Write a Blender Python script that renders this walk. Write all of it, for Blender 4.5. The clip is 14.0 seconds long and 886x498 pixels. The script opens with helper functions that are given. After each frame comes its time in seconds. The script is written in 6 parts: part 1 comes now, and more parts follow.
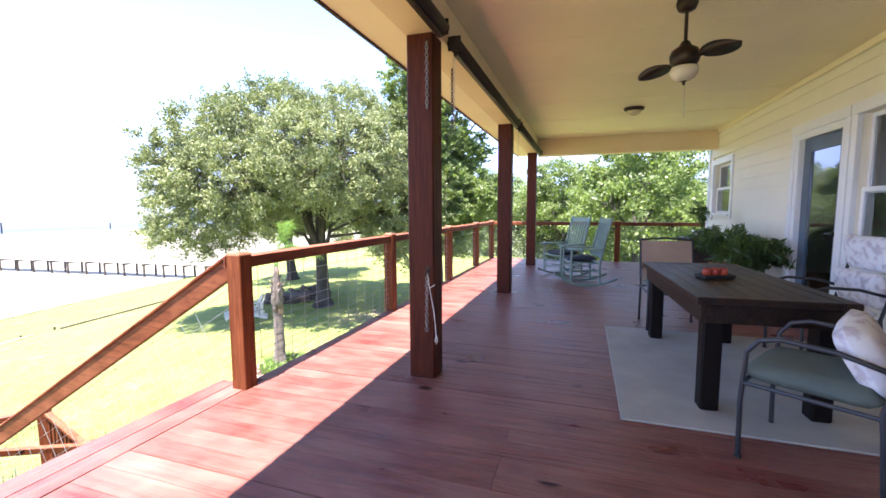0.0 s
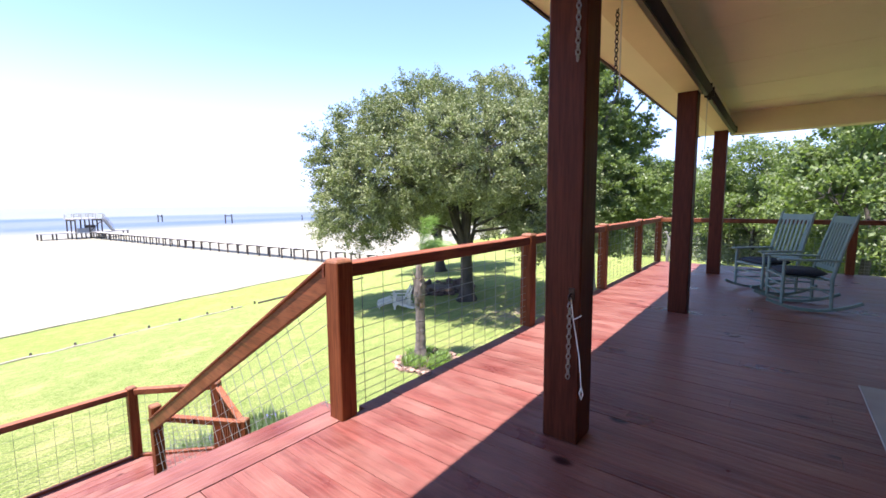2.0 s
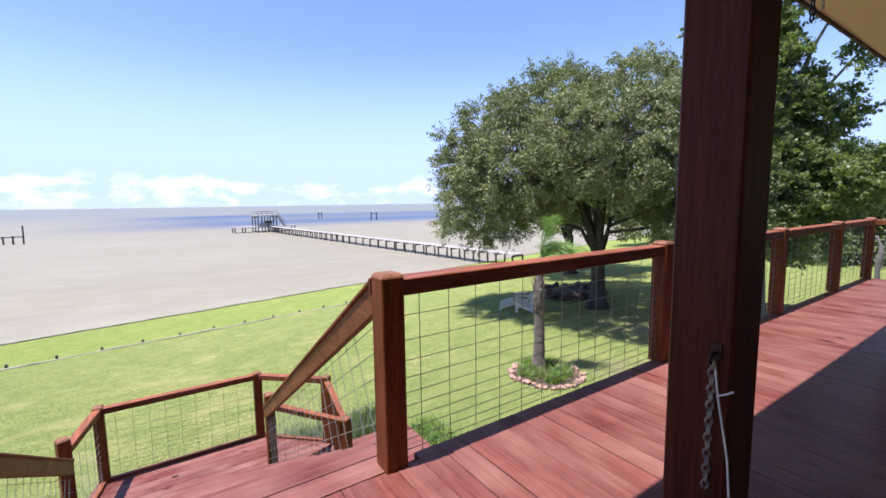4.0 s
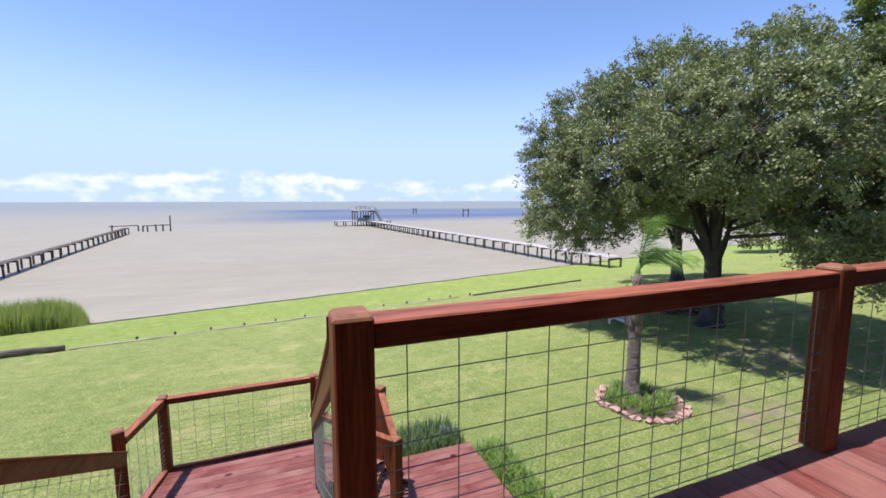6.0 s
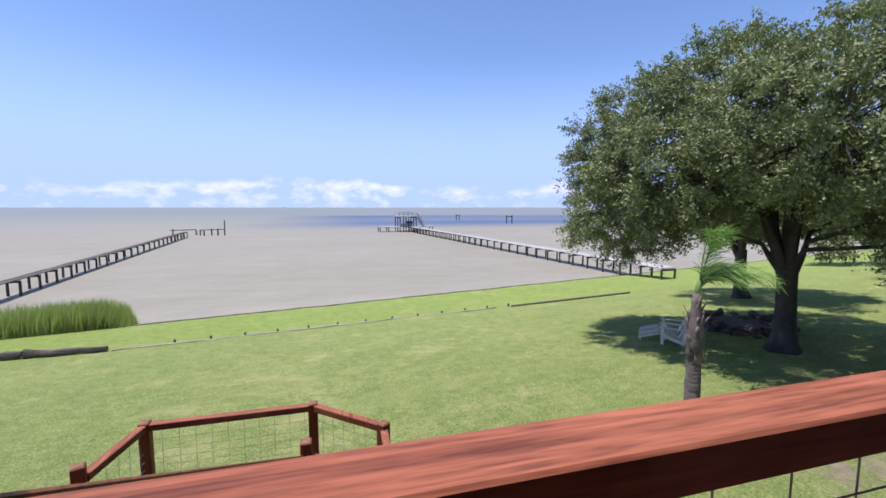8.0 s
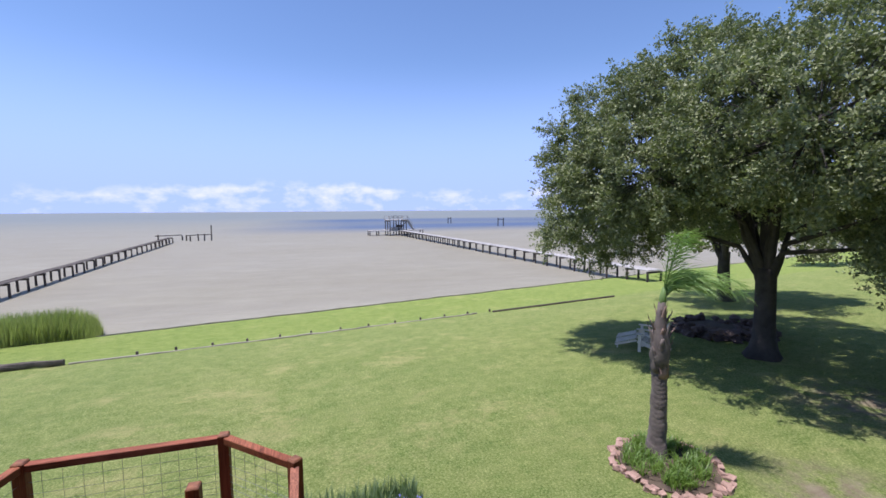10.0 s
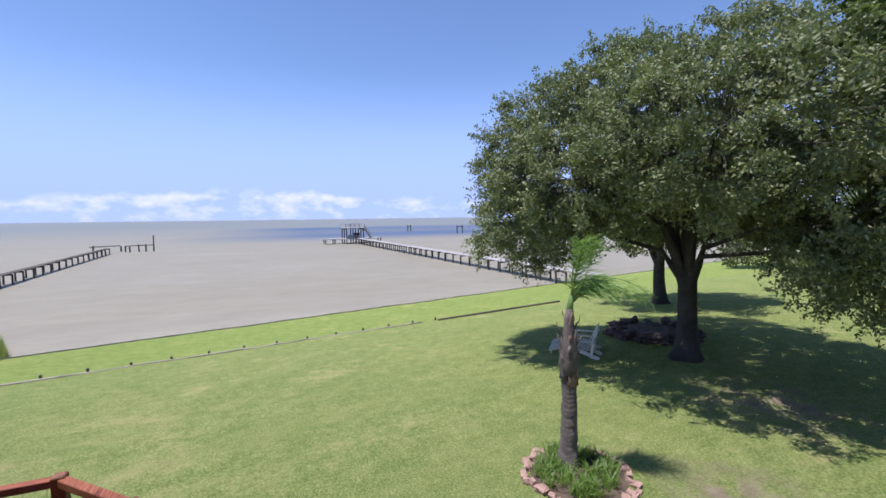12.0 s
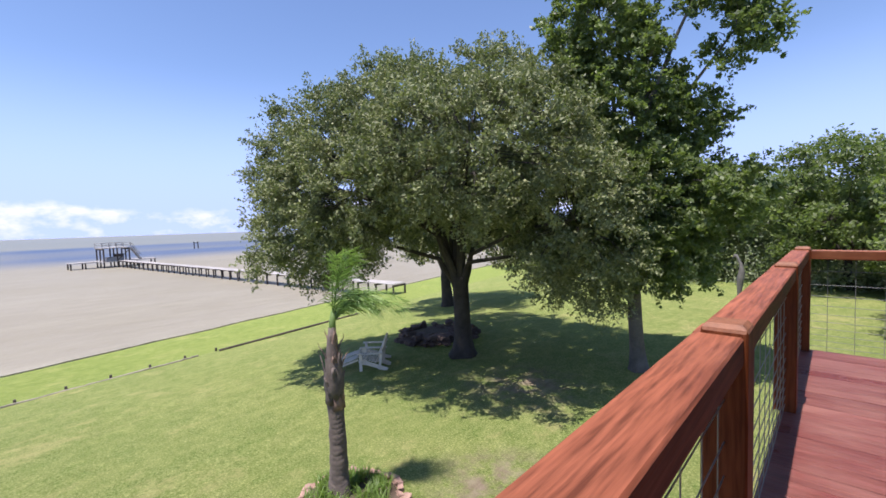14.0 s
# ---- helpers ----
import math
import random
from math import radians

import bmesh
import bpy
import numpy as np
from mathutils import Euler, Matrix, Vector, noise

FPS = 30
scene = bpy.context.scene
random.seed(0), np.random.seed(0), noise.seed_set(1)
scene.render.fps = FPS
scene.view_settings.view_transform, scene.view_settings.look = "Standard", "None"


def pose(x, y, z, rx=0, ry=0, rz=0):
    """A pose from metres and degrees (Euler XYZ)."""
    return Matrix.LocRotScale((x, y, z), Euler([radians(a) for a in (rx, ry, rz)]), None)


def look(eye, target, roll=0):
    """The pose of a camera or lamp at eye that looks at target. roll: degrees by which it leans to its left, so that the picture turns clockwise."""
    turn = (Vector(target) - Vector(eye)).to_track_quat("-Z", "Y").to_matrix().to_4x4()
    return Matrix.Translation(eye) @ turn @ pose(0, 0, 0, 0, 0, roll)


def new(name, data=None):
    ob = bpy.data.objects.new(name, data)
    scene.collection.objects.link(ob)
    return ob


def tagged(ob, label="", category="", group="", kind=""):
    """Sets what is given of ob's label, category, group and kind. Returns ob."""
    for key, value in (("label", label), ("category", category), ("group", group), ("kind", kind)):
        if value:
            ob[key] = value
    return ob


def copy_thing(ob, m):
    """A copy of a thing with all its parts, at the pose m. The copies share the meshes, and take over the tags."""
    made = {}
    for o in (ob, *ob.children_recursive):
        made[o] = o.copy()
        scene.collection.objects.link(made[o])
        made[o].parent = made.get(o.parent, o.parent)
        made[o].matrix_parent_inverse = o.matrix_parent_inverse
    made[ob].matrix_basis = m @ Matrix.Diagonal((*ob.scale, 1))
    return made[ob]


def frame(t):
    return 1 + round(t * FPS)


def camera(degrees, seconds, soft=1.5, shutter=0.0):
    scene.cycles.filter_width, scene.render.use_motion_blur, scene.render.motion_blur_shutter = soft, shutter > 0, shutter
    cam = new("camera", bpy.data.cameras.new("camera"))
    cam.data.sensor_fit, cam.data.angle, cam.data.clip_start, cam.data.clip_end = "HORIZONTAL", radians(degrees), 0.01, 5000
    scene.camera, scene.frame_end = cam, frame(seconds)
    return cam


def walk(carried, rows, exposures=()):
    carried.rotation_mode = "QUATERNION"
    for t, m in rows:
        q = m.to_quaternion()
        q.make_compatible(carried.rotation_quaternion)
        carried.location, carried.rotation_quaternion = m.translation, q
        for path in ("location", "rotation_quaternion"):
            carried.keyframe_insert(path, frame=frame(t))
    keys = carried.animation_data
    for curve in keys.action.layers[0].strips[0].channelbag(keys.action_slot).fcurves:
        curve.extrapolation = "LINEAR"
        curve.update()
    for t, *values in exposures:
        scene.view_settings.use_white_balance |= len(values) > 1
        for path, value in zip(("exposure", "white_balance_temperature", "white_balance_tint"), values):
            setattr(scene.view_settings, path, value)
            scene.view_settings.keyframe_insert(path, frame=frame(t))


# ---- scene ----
cam = camera(92.7, 14.0, soft=1.6)
# seconds, eye, target, lean
PATH = [
    (0, (0.488, 1.012, 1.282), (-0.143, 2.9, 1.094), -0.2),
    (0.5, (0.415, 1.208, 1.293), (-0.333, 3.052, 1.095), -0.3),
    (1, (0.363, 1.412, 1.306), (-0.544, 3.183, 1.101), -0.3),
    (1.5, (0.308, 1.613, 1.297), (-0.739, 3.304, 1.087), -0.4),
    (2, (0.222, 1.804, 1.308), (-1.015, 3.361, 1.093), -0.5),
    (2.5, (0.142, 1.995, 1.306), (-1.245, 3.419, 1.085), -0.5),
    (3, (0.076, 2.155, 1.313), (-1.401, 3.485, 1.087), -0.4),
    (3.2, (0.06, 2.215, 1.313), (-1.453, 3.503, 1.089), -0.6),
    (5.3, (-0.309, 2.969, 1.321), (-2.115, 3.797, 1.092), -0.2),
    (5.5, (-0.392, 3.038, 1.318), (-2.212, 3.834, 1.086), -0.2),
    (6, (-0.57, 3.188, 1.312), (-2.421, 3.911, 1.084), -0.1),
    (6.5, (-0.737, 3.354, 1.327), (-2.616, 4.003, 1.102), -0.0),
    (7, (-0.948, 3.478, 1.308), (-2.848, 4.061, 1.085), 0.0),
    (7.2, (-1.008, 3.52, 1.308), (-2.915, 4.082, 1.093), 0.2),
    (9.3, (-1.64, 4.447, 1.315), (-3.563, 4.96, 1.117), -0.2),
    (9.5, (-1.62, 4.509, 1.325), (-3.54, 5.033, 1.132), -0.2),
    (10, (-1.652, 4.787, 1.336), (-3.564, 5.345, 1.151), -0.4),
    (10.5, (-1.668, 5.037, 1.327), (-3.571, 5.626, 1.151), -0.5),
    (11, (-1.668, 5.303, 1.33), (-3.56, 5.929, 1.163), -0.6),
    (11.5, (-1.648, 5.584, 1.325), (-3.526, 6.252, 1.166), -0.7),
    (12, (-1.65, 5.815, 1.31), (-3.506, 6.543, 1.159), -0.7),
    (12.5, (-1.642, 6.081, 1.316), (-3.462, 6.899, 1.172), -0.9),
    (13, (-1.642, 6.335, 1.278), (-3.368, 7.335, 1.144), -1.0),
    (13.5, (-1.597, 6.524, 1.328), (-3.151, 7.775, 1.199), -1.7),
    (14, (-1.589, 6.76, 1.305), (-2.954, 8.218, 1.19), -1.9),
]
walk(cam, [(t, look(eye, target, roll)) for t, eye, target, roll in PATH],
     [(0.0, 2.46, 6350, 20), (0.5, 2.27, 6350, 20), (1.5, 1.84, 6250, 20), (3.0, 1.1, 6150, 21), (5.5, 0.64, 6050, 21), (7.0, 0.49, 5950, 21), (9.5, 0.29, 5850, 21), (12.5, 0.29, 5850, 21), (13.5, 0.36, 6000, 21), (14.0, 0.56, 6250, 22)])

world = bpy.data.worlds.new("world")
scene.world = world
world.use_nodes = True
sky = world.node_tree.nodes.new("ShaderNodeTexSky")
sky.sky_type, sky.sun_disc = "NISHITA", False
sky.sun_elevation, sky.sun_rotation = radians(74), radians(180)
sky.air_density, sky.dust_density, sky.ozone_density = 0.9, 0.0, 3.0
world.node_tree.links.new(sky.outputs[0], world.node_tree.nodes["Background"].inputs[0])
world.node_tree.nodes["Background"].inputs[1].default_value = 0.135
sun = new("sun", bpy.data.lights.new("sun", "SUN"))
sun.data.energy, sun.data.angle, sun.data.color = 5.0, radians(0.5), (1.0, 0.96, 0.9)
sun.matrix_world = look((0, 0, 50), (1.9, 13.5, 0))


# ---- materials ----
def blank(name, rough=0.6, metal=0.0):
    m = bpy.data.materials.new(name)
    m.use_nodes = True
    nt = m.node_tree
    b = nt.nodes["Principled BSDF"]
    b.inputs["Roughness"].default_value, b.inputs["Metallic"].default_value = rough, metal
    return m, nt, b


def coords(nt, scale, own=False):
    src = nt.nodes.new("ShaderNodeTexCoord").outputs["Object"] if own else nt.nodes.new("ShaderNodeNewGeometry").outputs["Position"]
    mp = nt.nodes.new("ShaderNodeMapping")
    mp.inputs["Scale"].default_value = scale
    nt.links.new(src, mp.inputs["Vector"])
    return mp


def noise_at(nt, mp, scale, detail=4.0, rough=0.6):
    n = nt.nodes.new("ShaderNodeTexNoise")
    n.inputs["Scale"].default_value, n.inputs["Detail"].default_value, n.inputs["Roughness"].default_value = scale, detail, rough
    nt.links.new(mp.outputs[0], n.inputs["Vector"])
    return n.outputs["Fac"]


def ramp(nt, fac, stops):
    r = nt.nodes.new("ShaderNodeValToRGB")
    els = r.color_ramp.elements
    while len(els) < len(stops):
        els.new(0.5)
    for e, (p, c) in zip(els, stops):
        e.position, e.color = p, (*c, 1)
    nt.links.new(fac, r.inputs[0])
    return r.outputs[0]


def mix(nt, fac, a, b, kind="MIX"):
    n = nt.nodes.new("ShaderNodeMix")
    n.data_type, n.blend_type = "RGBA", kind
    for sock, v in ((n.inputs["Factor"], fac), (n.inputs[6], a), (n.inputs[7], b)):
        if hasattr(v, "node"):
            nt.links.new(v, sock)
        elif isinstance(v, (int, float)):
            sock.default_value = v
        else:
            sock.default_value = (*v, 1)
    return n.outputs[2]


def bump(nt, b, height, strength, dist=0.01):
    n = nt.nodes.new("ShaderNodeBump")
    n.inputs["Strength"].default_value, n.inputs["Distance"].default_value = strength, dist
    nt.links.new(height, n.inputs["Height"])
    nt.links.new(n.outputs[0], b.inputs["Normal"])


def scaled(c, k):
    return tuple(min(1, v * k) for v in c)


def plain(name, col, rough=0.6, metal=0.0, var=0.25, grain=25.0, stain=1.6, relief=0.15, own=False):
    """Colour with stains and grain at two sizes, and fine relief."""
    m, nt, b = blank(name, rough, metal)
    mp = coords(nt, (1, 1, 1), own)
    big, fine = noise_at(nt, mp, stain, 3), noise_at(nt, mp, grain, 5)
    c = ramp(nt, big, ((0.3, scaled(col, 1 - var)), (0.7, scaled(col, 1 + var * 0.5))))
    c = mix(nt, 0.5 * var, c, ramp(nt, fine, ((0.35, scaled(col, 0.6)), (0.65, scaled(col, 1.3)))))
    nt.links.new(c, b.inputs["Base Color"])
    bump(nt, b, fine, relief, 0.006)
    return m


def wood(name, dark, light, axis, rough=0.5, gloss_var=0.2, relief=0.35, per_piece=0.25, wear=None, knots=True, streak=0.35, worn=(0.46, 0.76), sunlit_top=None):
    """Stained timber: stretched grain along the axis, knots, worn patches, one tint for each piece."""
    m, nt, b = blank(name, rough)
    sc = [9.0, 9.0, 9.0]
    sc[axis] = 0.55
    geo = nt.nodes.new("ShaderNodeNewGeometry").outputs["Position"]
    info = nt.nodes.new("ShaderNodeObjectInfo").outputs["Random"]
    off = nt.nodes.new("ShaderNodeVectorMath")
    off.operation = "MULTIPLY_ADD"
    off.inputs[1].default_value = (1, 1, 1)
    sh = nt.nodes.new("ShaderNodeCombineXYZ")
    mul = nt.nodes.new("ShaderNodeMath")
    mul.operation = "MULTIPLY"
    mul.inputs[1].default_value = 37.0
    nt.links.new(info, mul.inputs[0])
    for k in range(3):
        nt.links.new(mul.outputs[0], sh.inputs[k])
    nt.links.new(geo, off.inputs[0])
    nt.links.new(sh.outputs[0], off.inputs[2])
    mp = nt.nodes.new("ShaderNodeMapping")
    mp.inputs["Scale"].default_value = sc
    nt.links.new(off.outputs[0], mp.inputs["Vector"])
    grain = noise_at(nt, mp, 2.2, 6, 0.65)
    grain.node.inputs["Distortion"].default_value = 0.55
    lines = noise_at(nt, mp, 9.0, 3, 0.6)
    mp2 = nt.nodes.new("ShaderNodeMapping")
    mp2.inputs["Scale"].default_value = (1, 1, 1)
    nt.links.new(off.outputs[0], mp2.inputs["Vector"])
    patch = noise_at(nt, mp2, 1.7, 4)
    c = ramp(nt, grain, ((0.3, dark), (0.52, tuple((p + q) / 2 for p, q in zip(dark, light))), (0.72, light)))
    c = mix(nt, streak, c, ramp(nt, lines, ((0.38, scaled(dark, 0.55)), (0.6, light))))
    if wear:
        wf = nt.nodes.new("ShaderNodeMapRange")
        wf.inputs["From Min"].default_value, wf.inputs["From Max"].default_value = worn
        nt.links.new(patch, wf.inputs["Value"])
        c = mix(nt, wf.outputs[0], c, mix(nt, 0.6, c, wear))
    if sunlit_top:
        # flat faces painted paler: the brightness of sunlit rail tops, put into the colour
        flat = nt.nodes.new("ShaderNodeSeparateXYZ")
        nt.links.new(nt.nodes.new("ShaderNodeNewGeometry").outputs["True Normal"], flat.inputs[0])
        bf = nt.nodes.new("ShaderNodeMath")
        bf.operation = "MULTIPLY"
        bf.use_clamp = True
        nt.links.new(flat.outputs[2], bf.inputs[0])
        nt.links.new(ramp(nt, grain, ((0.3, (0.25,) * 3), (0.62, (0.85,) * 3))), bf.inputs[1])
        c = mix(nt, bf.outputs[0], c, ramp(nt, lines, ((0.32, scaled(sunlit_top, 0.45)), (0.5, scaled(sunlit_top, 0.9)), (0.66, scaled(sunlit_top, 1.15)))))
    if knots:
        vo = nt.nodes.new("ShaderNodeTexVoronoi")
        vo.inputs["Scale"].default_value = 0.32
        ks = [7.0, 7.0, 7.0]
        ks[axis] = 4.5
        mk = nt.nodes.new("ShaderNodeMapping")
        mk.inputs["Scale"].default_value = ks
        nt.links.new(off.outputs[0], mk.inputs["Vector"])
        nt.links.new(mk.outputs[0], vo.inputs["Vector"])
        kr = ramp(nt, vo.outputs["Distance"], ((0.05, (1, 1, 1)), (0.1, (0, 0, 0))))
        c = mix(nt, kr, c, scaled(dark, 0.35))
    tint = ramp(nt, info, ((0.0, (1 - per_piece,) * 3), (1.0, (1.0, 1.0, 1.0))))
    c = mix(nt, 1.0, c, tint, "MULTIPLY")
    nt.links.new(c, b.inputs["Base Color"])
    rr = nt.nodes.new("ShaderNodeMapRange")
    rr.inputs["To Min"].default_value, rr.inputs["To Max"].default_value = rough - gloss_var, rough + gloss_var
    nt.links.new(patch, rr.inputs["Value"])
    nt.links.new(rr.outputs[0], b.inputs["Roughness"])
    bump(nt, b, grain, relief, 0.004 if relief < 0.7 else 0.016)
    return m


def foliage(name, dark, light, glow=0.35, rough=0.45):
    m, nt, b = blank(name, rough)
    isl = nt.nodes.new("ShaderNodeNewGeometry").outputs["Random Per Island"]
    mp = coords(nt, (1, 1, 1))
    big = noise_at(nt, mp, 0.6, 3)
    c = ramp(nt, isl, ((0.0, dark), (1.0, light)))
    c = mix(nt, 0.35, c, ramp(nt, big, ((0.35, scaled(dark, 0.8)), (0.65, scaled(light, 1.1)))))
    nt.links.new(c, b.inputs["Base Color"])
    tr = nt.nodes.new("ShaderNodeBsdfTranslucent")
    nt.links.new(mix(nt, 0.5, c, (0.25, 0.4, 0.03)), tr.inputs["Color"])
    ms = nt.nodes.new("ShaderNodeMixShader")
    ms.inputs[0].default_value = glow
    nt.links.new(b.outputs[0], ms.inputs[1])
    nt.links.new(tr.outputs[0], ms.inputs[2])
    nt.links.new(ms.outputs[0], nt.nodes["Material Output"].inputs[0])
    return m


def lawn_material():
    m, nt, b = blank("lawn_grass", 0.9)
    b.inputs["Specular IOR Level"].default_value = 0.15
    mp = coords(nt, (1, 1, 0.2))
    mow = coords(nt, (0.35, 1.0, 0.2))
    broad, patches, tuft, blade = noise_at(nt, mow, 0.22, 4), noise_at(nt, mp, 0.55, 5, 0.65), noise_at(nt, coords(nt, (1.6, 0.8, 0.3)), 2.2, 8, 0.75), noise_at(nt, mp, 26.0, 4, 0.8)
    c = ramp(nt, broad, ((0.38, (0.125, 0.2, 0.035)), (0.5, (0.2, 0.26, 0.05)), (0.64, (0.29, 0.31, 0.085))))
    c = mix(nt, 0.6, c, ramp(nt, patches, ((0.4, (0.1, 0.18, 0.03)), (0.55, (0.2, 0.26, 0.055)), (0.7, (0.42, 0.385, 0.165)))))
    c = mix(nt, 0.5, c, ramp(nt, tuft, ((0.32, (0.05, 0.1, 0.015)), (0.66, (0.4, 0.43, 0.14)))))
    straw = noise_at(nt, coords(nt, (1.1, 0.9, 0.2)), 2.6, 8, 0.8)
    c = mix(nt, ramp(nt, straw, ((0.5, (0, 0, 0)), (0.66, (0.55, 0.55, 0.55)))), c, (0.42, 0.44, 0.155))
    c = mix(nt, ramp(nt, straw, ((0.36, (0.8, 0.8, 0.8)), (0.47, (0, 0, 0)))), c, (0.1, 0.19, 0.025))
    c = mix(nt, 0.52, c, ramp(nt, blade, ((0.36, (0.05, 0.1, 0.012)), (0.52, (0.235, 0.3, 0.08)), (0.64, (0.56, 0.58, 0.24)))))
    dry = noise_at(nt, coords(nt, (0.7, 0.5, 0.2)), 0.9, 7, 0.78)
    c = mix(nt, ramp(nt, dry, ((0.55, (0, 0, 0)), (0.68, (0.6, 0.6, 0.6)))), c, (0.45, 0.41, 0.17))
    # the lusher strip between the edging and the water
    dot = nt.nodes.new("ShaderNodeVectorMath")
    dot.operation = "DOT_PRODUCT"
    dot.inputs[1].default_value = (1.0, 0.125, 0.0)
    nt.links.new(nt.nodes.new("ShaderNodeNewGeometry").outputs["Position"], dot.inputs[0])
    lush = nt.nodes.new("ShaderNodeMapRange")
    lush.inputs["From Min"].default_value, lush.inputs["From Max"].default_value = -21.45, -21.75
    lush.inputs["To Max"].default_value = 0.4
    nt.links.new(dot.outputs["Value"], lush.inputs["Value"])
    c = mix(nt, lush.outputs[0], c, ramp(nt, tuft, ((0.32, (0.14, 0.235, 0.025)), (0.66, (0.3, 0.39, 0.07)))))
    c = mix(nt, 1.0, c, (1.02, 0.98, 0.99), "MULTIPLY")
    # bare dry earth between the palm bed and the house
    geo = nt.nodes.new("ShaderNodeNewGeometry").outputs["Position"]
    for (cx, cy, cr) in ((-5.6, 12.2, 1.5), (-7.6, 16.2, 2.1)):
        d = nt.nodes.new("ShaderNodeVectorMath")
        d.operation = "DISTANCE"
        d.inputs[1].default_value = (cx, cy, -3.03)
        nt.links.new(geo, d.inputs[0])
        mr = nt.nodes.new("ShaderNodeMapRange")
        mr.inputs["From Min"].default_value, mr.inputs["From Max"].default_value = cr, cr * 0.2
        nt.links.new(d.outputs["Value"], mr.inputs["Value"])
        mm = nt.nodes.new("ShaderNodeMath")
        mm.operation = "MULTIPLY"
        nt.links.new(mr.outputs[0], mm.inputs[0])
        nt.links.new(ramp(nt, noise_at(nt, mp, 1.6, 5, 0.7), ((0.42, (0, 0, 0)), (0.6, (1, 1, 1)))), mm.inputs[1])
        c = mix(nt, mm.outputs[0], c, ramp(nt, tuft, ((0.3, (0.2, 0.14, 0.09)), (0.7, (0.4, 0.33, 0.22)))))
    nt.links.new(c, b.inputs["Base Color"])
    add = nt.nodes.new("ShaderNodeMath")
    add.operation = "ADD"
    nt.links.new(tuft, add.inputs[0])
    nt.links.new(blade, add.inputs[1])
    bump(nt, b, add.outputs[0], 0.9, 0.07)
    return m


def water_material():
    m, nt, b = blank("bay_water", 0.5)
    b.inputs["Specular IOR Level"].default_value = 0.08
    mp = coords(nt, (1.6, 0.55, 1))
    far = coords(nt, (0.012, 0.003, 1))
    wave, ripple, cloud = noise_at(nt, mp, 0.5, 6, 0.6), noise_at(nt, mp, 2.4, 4, 0.6), noise_at(nt, far, 1.0, 4, 0.6)
    silt = ramp(nt, wave, ((0.3, (0.215, 0.19, 0.128)), (0.7, (0.305, 0.275, 0.196))))
    silt = mix(nt, 0.4, silt, ramp(nt, noise_at(nt, coords(nt, (0.06, 0.02, 1)), 1.0, 3), ((0.35, (0.25, 0.228, 0.16)), (0.65, (0.305, 0.285, 0.222)))))
    # a cloud's shadow on the far water, painted as a darker, bluer band
    sep = nt.nodes.new("ShaderNodeSeparateXYZ")
    nt.links.new(nt.nodes.new("ShaderNodeNewGeometry").outputs["Position"], sep.inputs[0])

    def window(sock, lo, hi, soft):
        a = nt.nodes.new("ShaderNodeMapRange")
        a.inputs["From Min"].default_value, a.inputs["From Max"].default_value = lo, lo + soft
        z = nt.nodes.new("ShaderNodeMapRange")
        z.inputs["From Min"].default_value, z.inputs["From Max"].default_value = hi, hi - soft
        p = nt.nodes.new("ShaderNodeMath")
        p.operation = "MULTIPLY"
        nt.links.new(sock, a.inputs["Value"])
        nt.links.new(sock, z.inputs["Value"])
        nt.links.new(a.outputs[0], p.inputs[0])
        nt.links.new(z.outputs[0], p.inputs[1])
        return p.outputs[0]

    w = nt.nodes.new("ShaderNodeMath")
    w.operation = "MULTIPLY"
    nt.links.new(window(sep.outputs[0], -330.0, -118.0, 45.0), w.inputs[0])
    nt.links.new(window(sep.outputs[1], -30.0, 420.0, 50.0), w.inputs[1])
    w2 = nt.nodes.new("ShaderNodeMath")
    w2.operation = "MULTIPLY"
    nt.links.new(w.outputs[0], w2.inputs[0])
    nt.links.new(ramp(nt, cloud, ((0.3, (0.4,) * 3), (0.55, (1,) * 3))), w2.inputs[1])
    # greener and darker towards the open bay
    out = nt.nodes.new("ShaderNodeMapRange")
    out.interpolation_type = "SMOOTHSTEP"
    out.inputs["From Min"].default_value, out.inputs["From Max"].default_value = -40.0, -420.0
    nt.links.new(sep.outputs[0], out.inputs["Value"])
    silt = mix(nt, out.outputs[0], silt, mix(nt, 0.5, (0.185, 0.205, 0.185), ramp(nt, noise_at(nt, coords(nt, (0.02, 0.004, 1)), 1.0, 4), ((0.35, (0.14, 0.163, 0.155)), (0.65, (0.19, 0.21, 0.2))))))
    # broken crests
    crest = noise_at(nt, coords(nt, (0.55, 0.12, 1)), 1.0, 7, 0.68)
    silt = mix(nt, ramp(nt, crest, ((0.69, (0, 0, 0)), (0.73, (0.8, 0.8, 0.8)))), silt, (0.62, 0.6, 0.55))
    streak = noise_at(nt, coords(nt, (0.3, 0.045, 1)), 1.0, 5, 0.6)
    silt = mix(nt, ramp(nt, streak, ((0.42, (0.3, 0.3, 0.3)), (0.6, (0, 0, 0)))), silt, (0.24, 0.215, 0.16))
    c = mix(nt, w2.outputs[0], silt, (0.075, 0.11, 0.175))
    nt.links.new(c, b.inputs["Base Color"])
    add = nt.nodes.new("ShaderNodeMath")
    add.operation = "ADD"
    nt.links.new(wave, add.inputs[0])
    nt.links.new(ripple, add.inputs[1])
    bump(nt, b, add.outputs[0], 0.6, 0.12)
    return m


def glass_material():
    m, nt, b = blank("window_glass", 0.02)
    b.inputs["Base Color"].default_value = (0.75, 0.8, 0.8, 1)
    b.inputs["Transmission Weight"].default_value = 1.0
    b.inputs["IOR"].default_value = 1.5
    return m


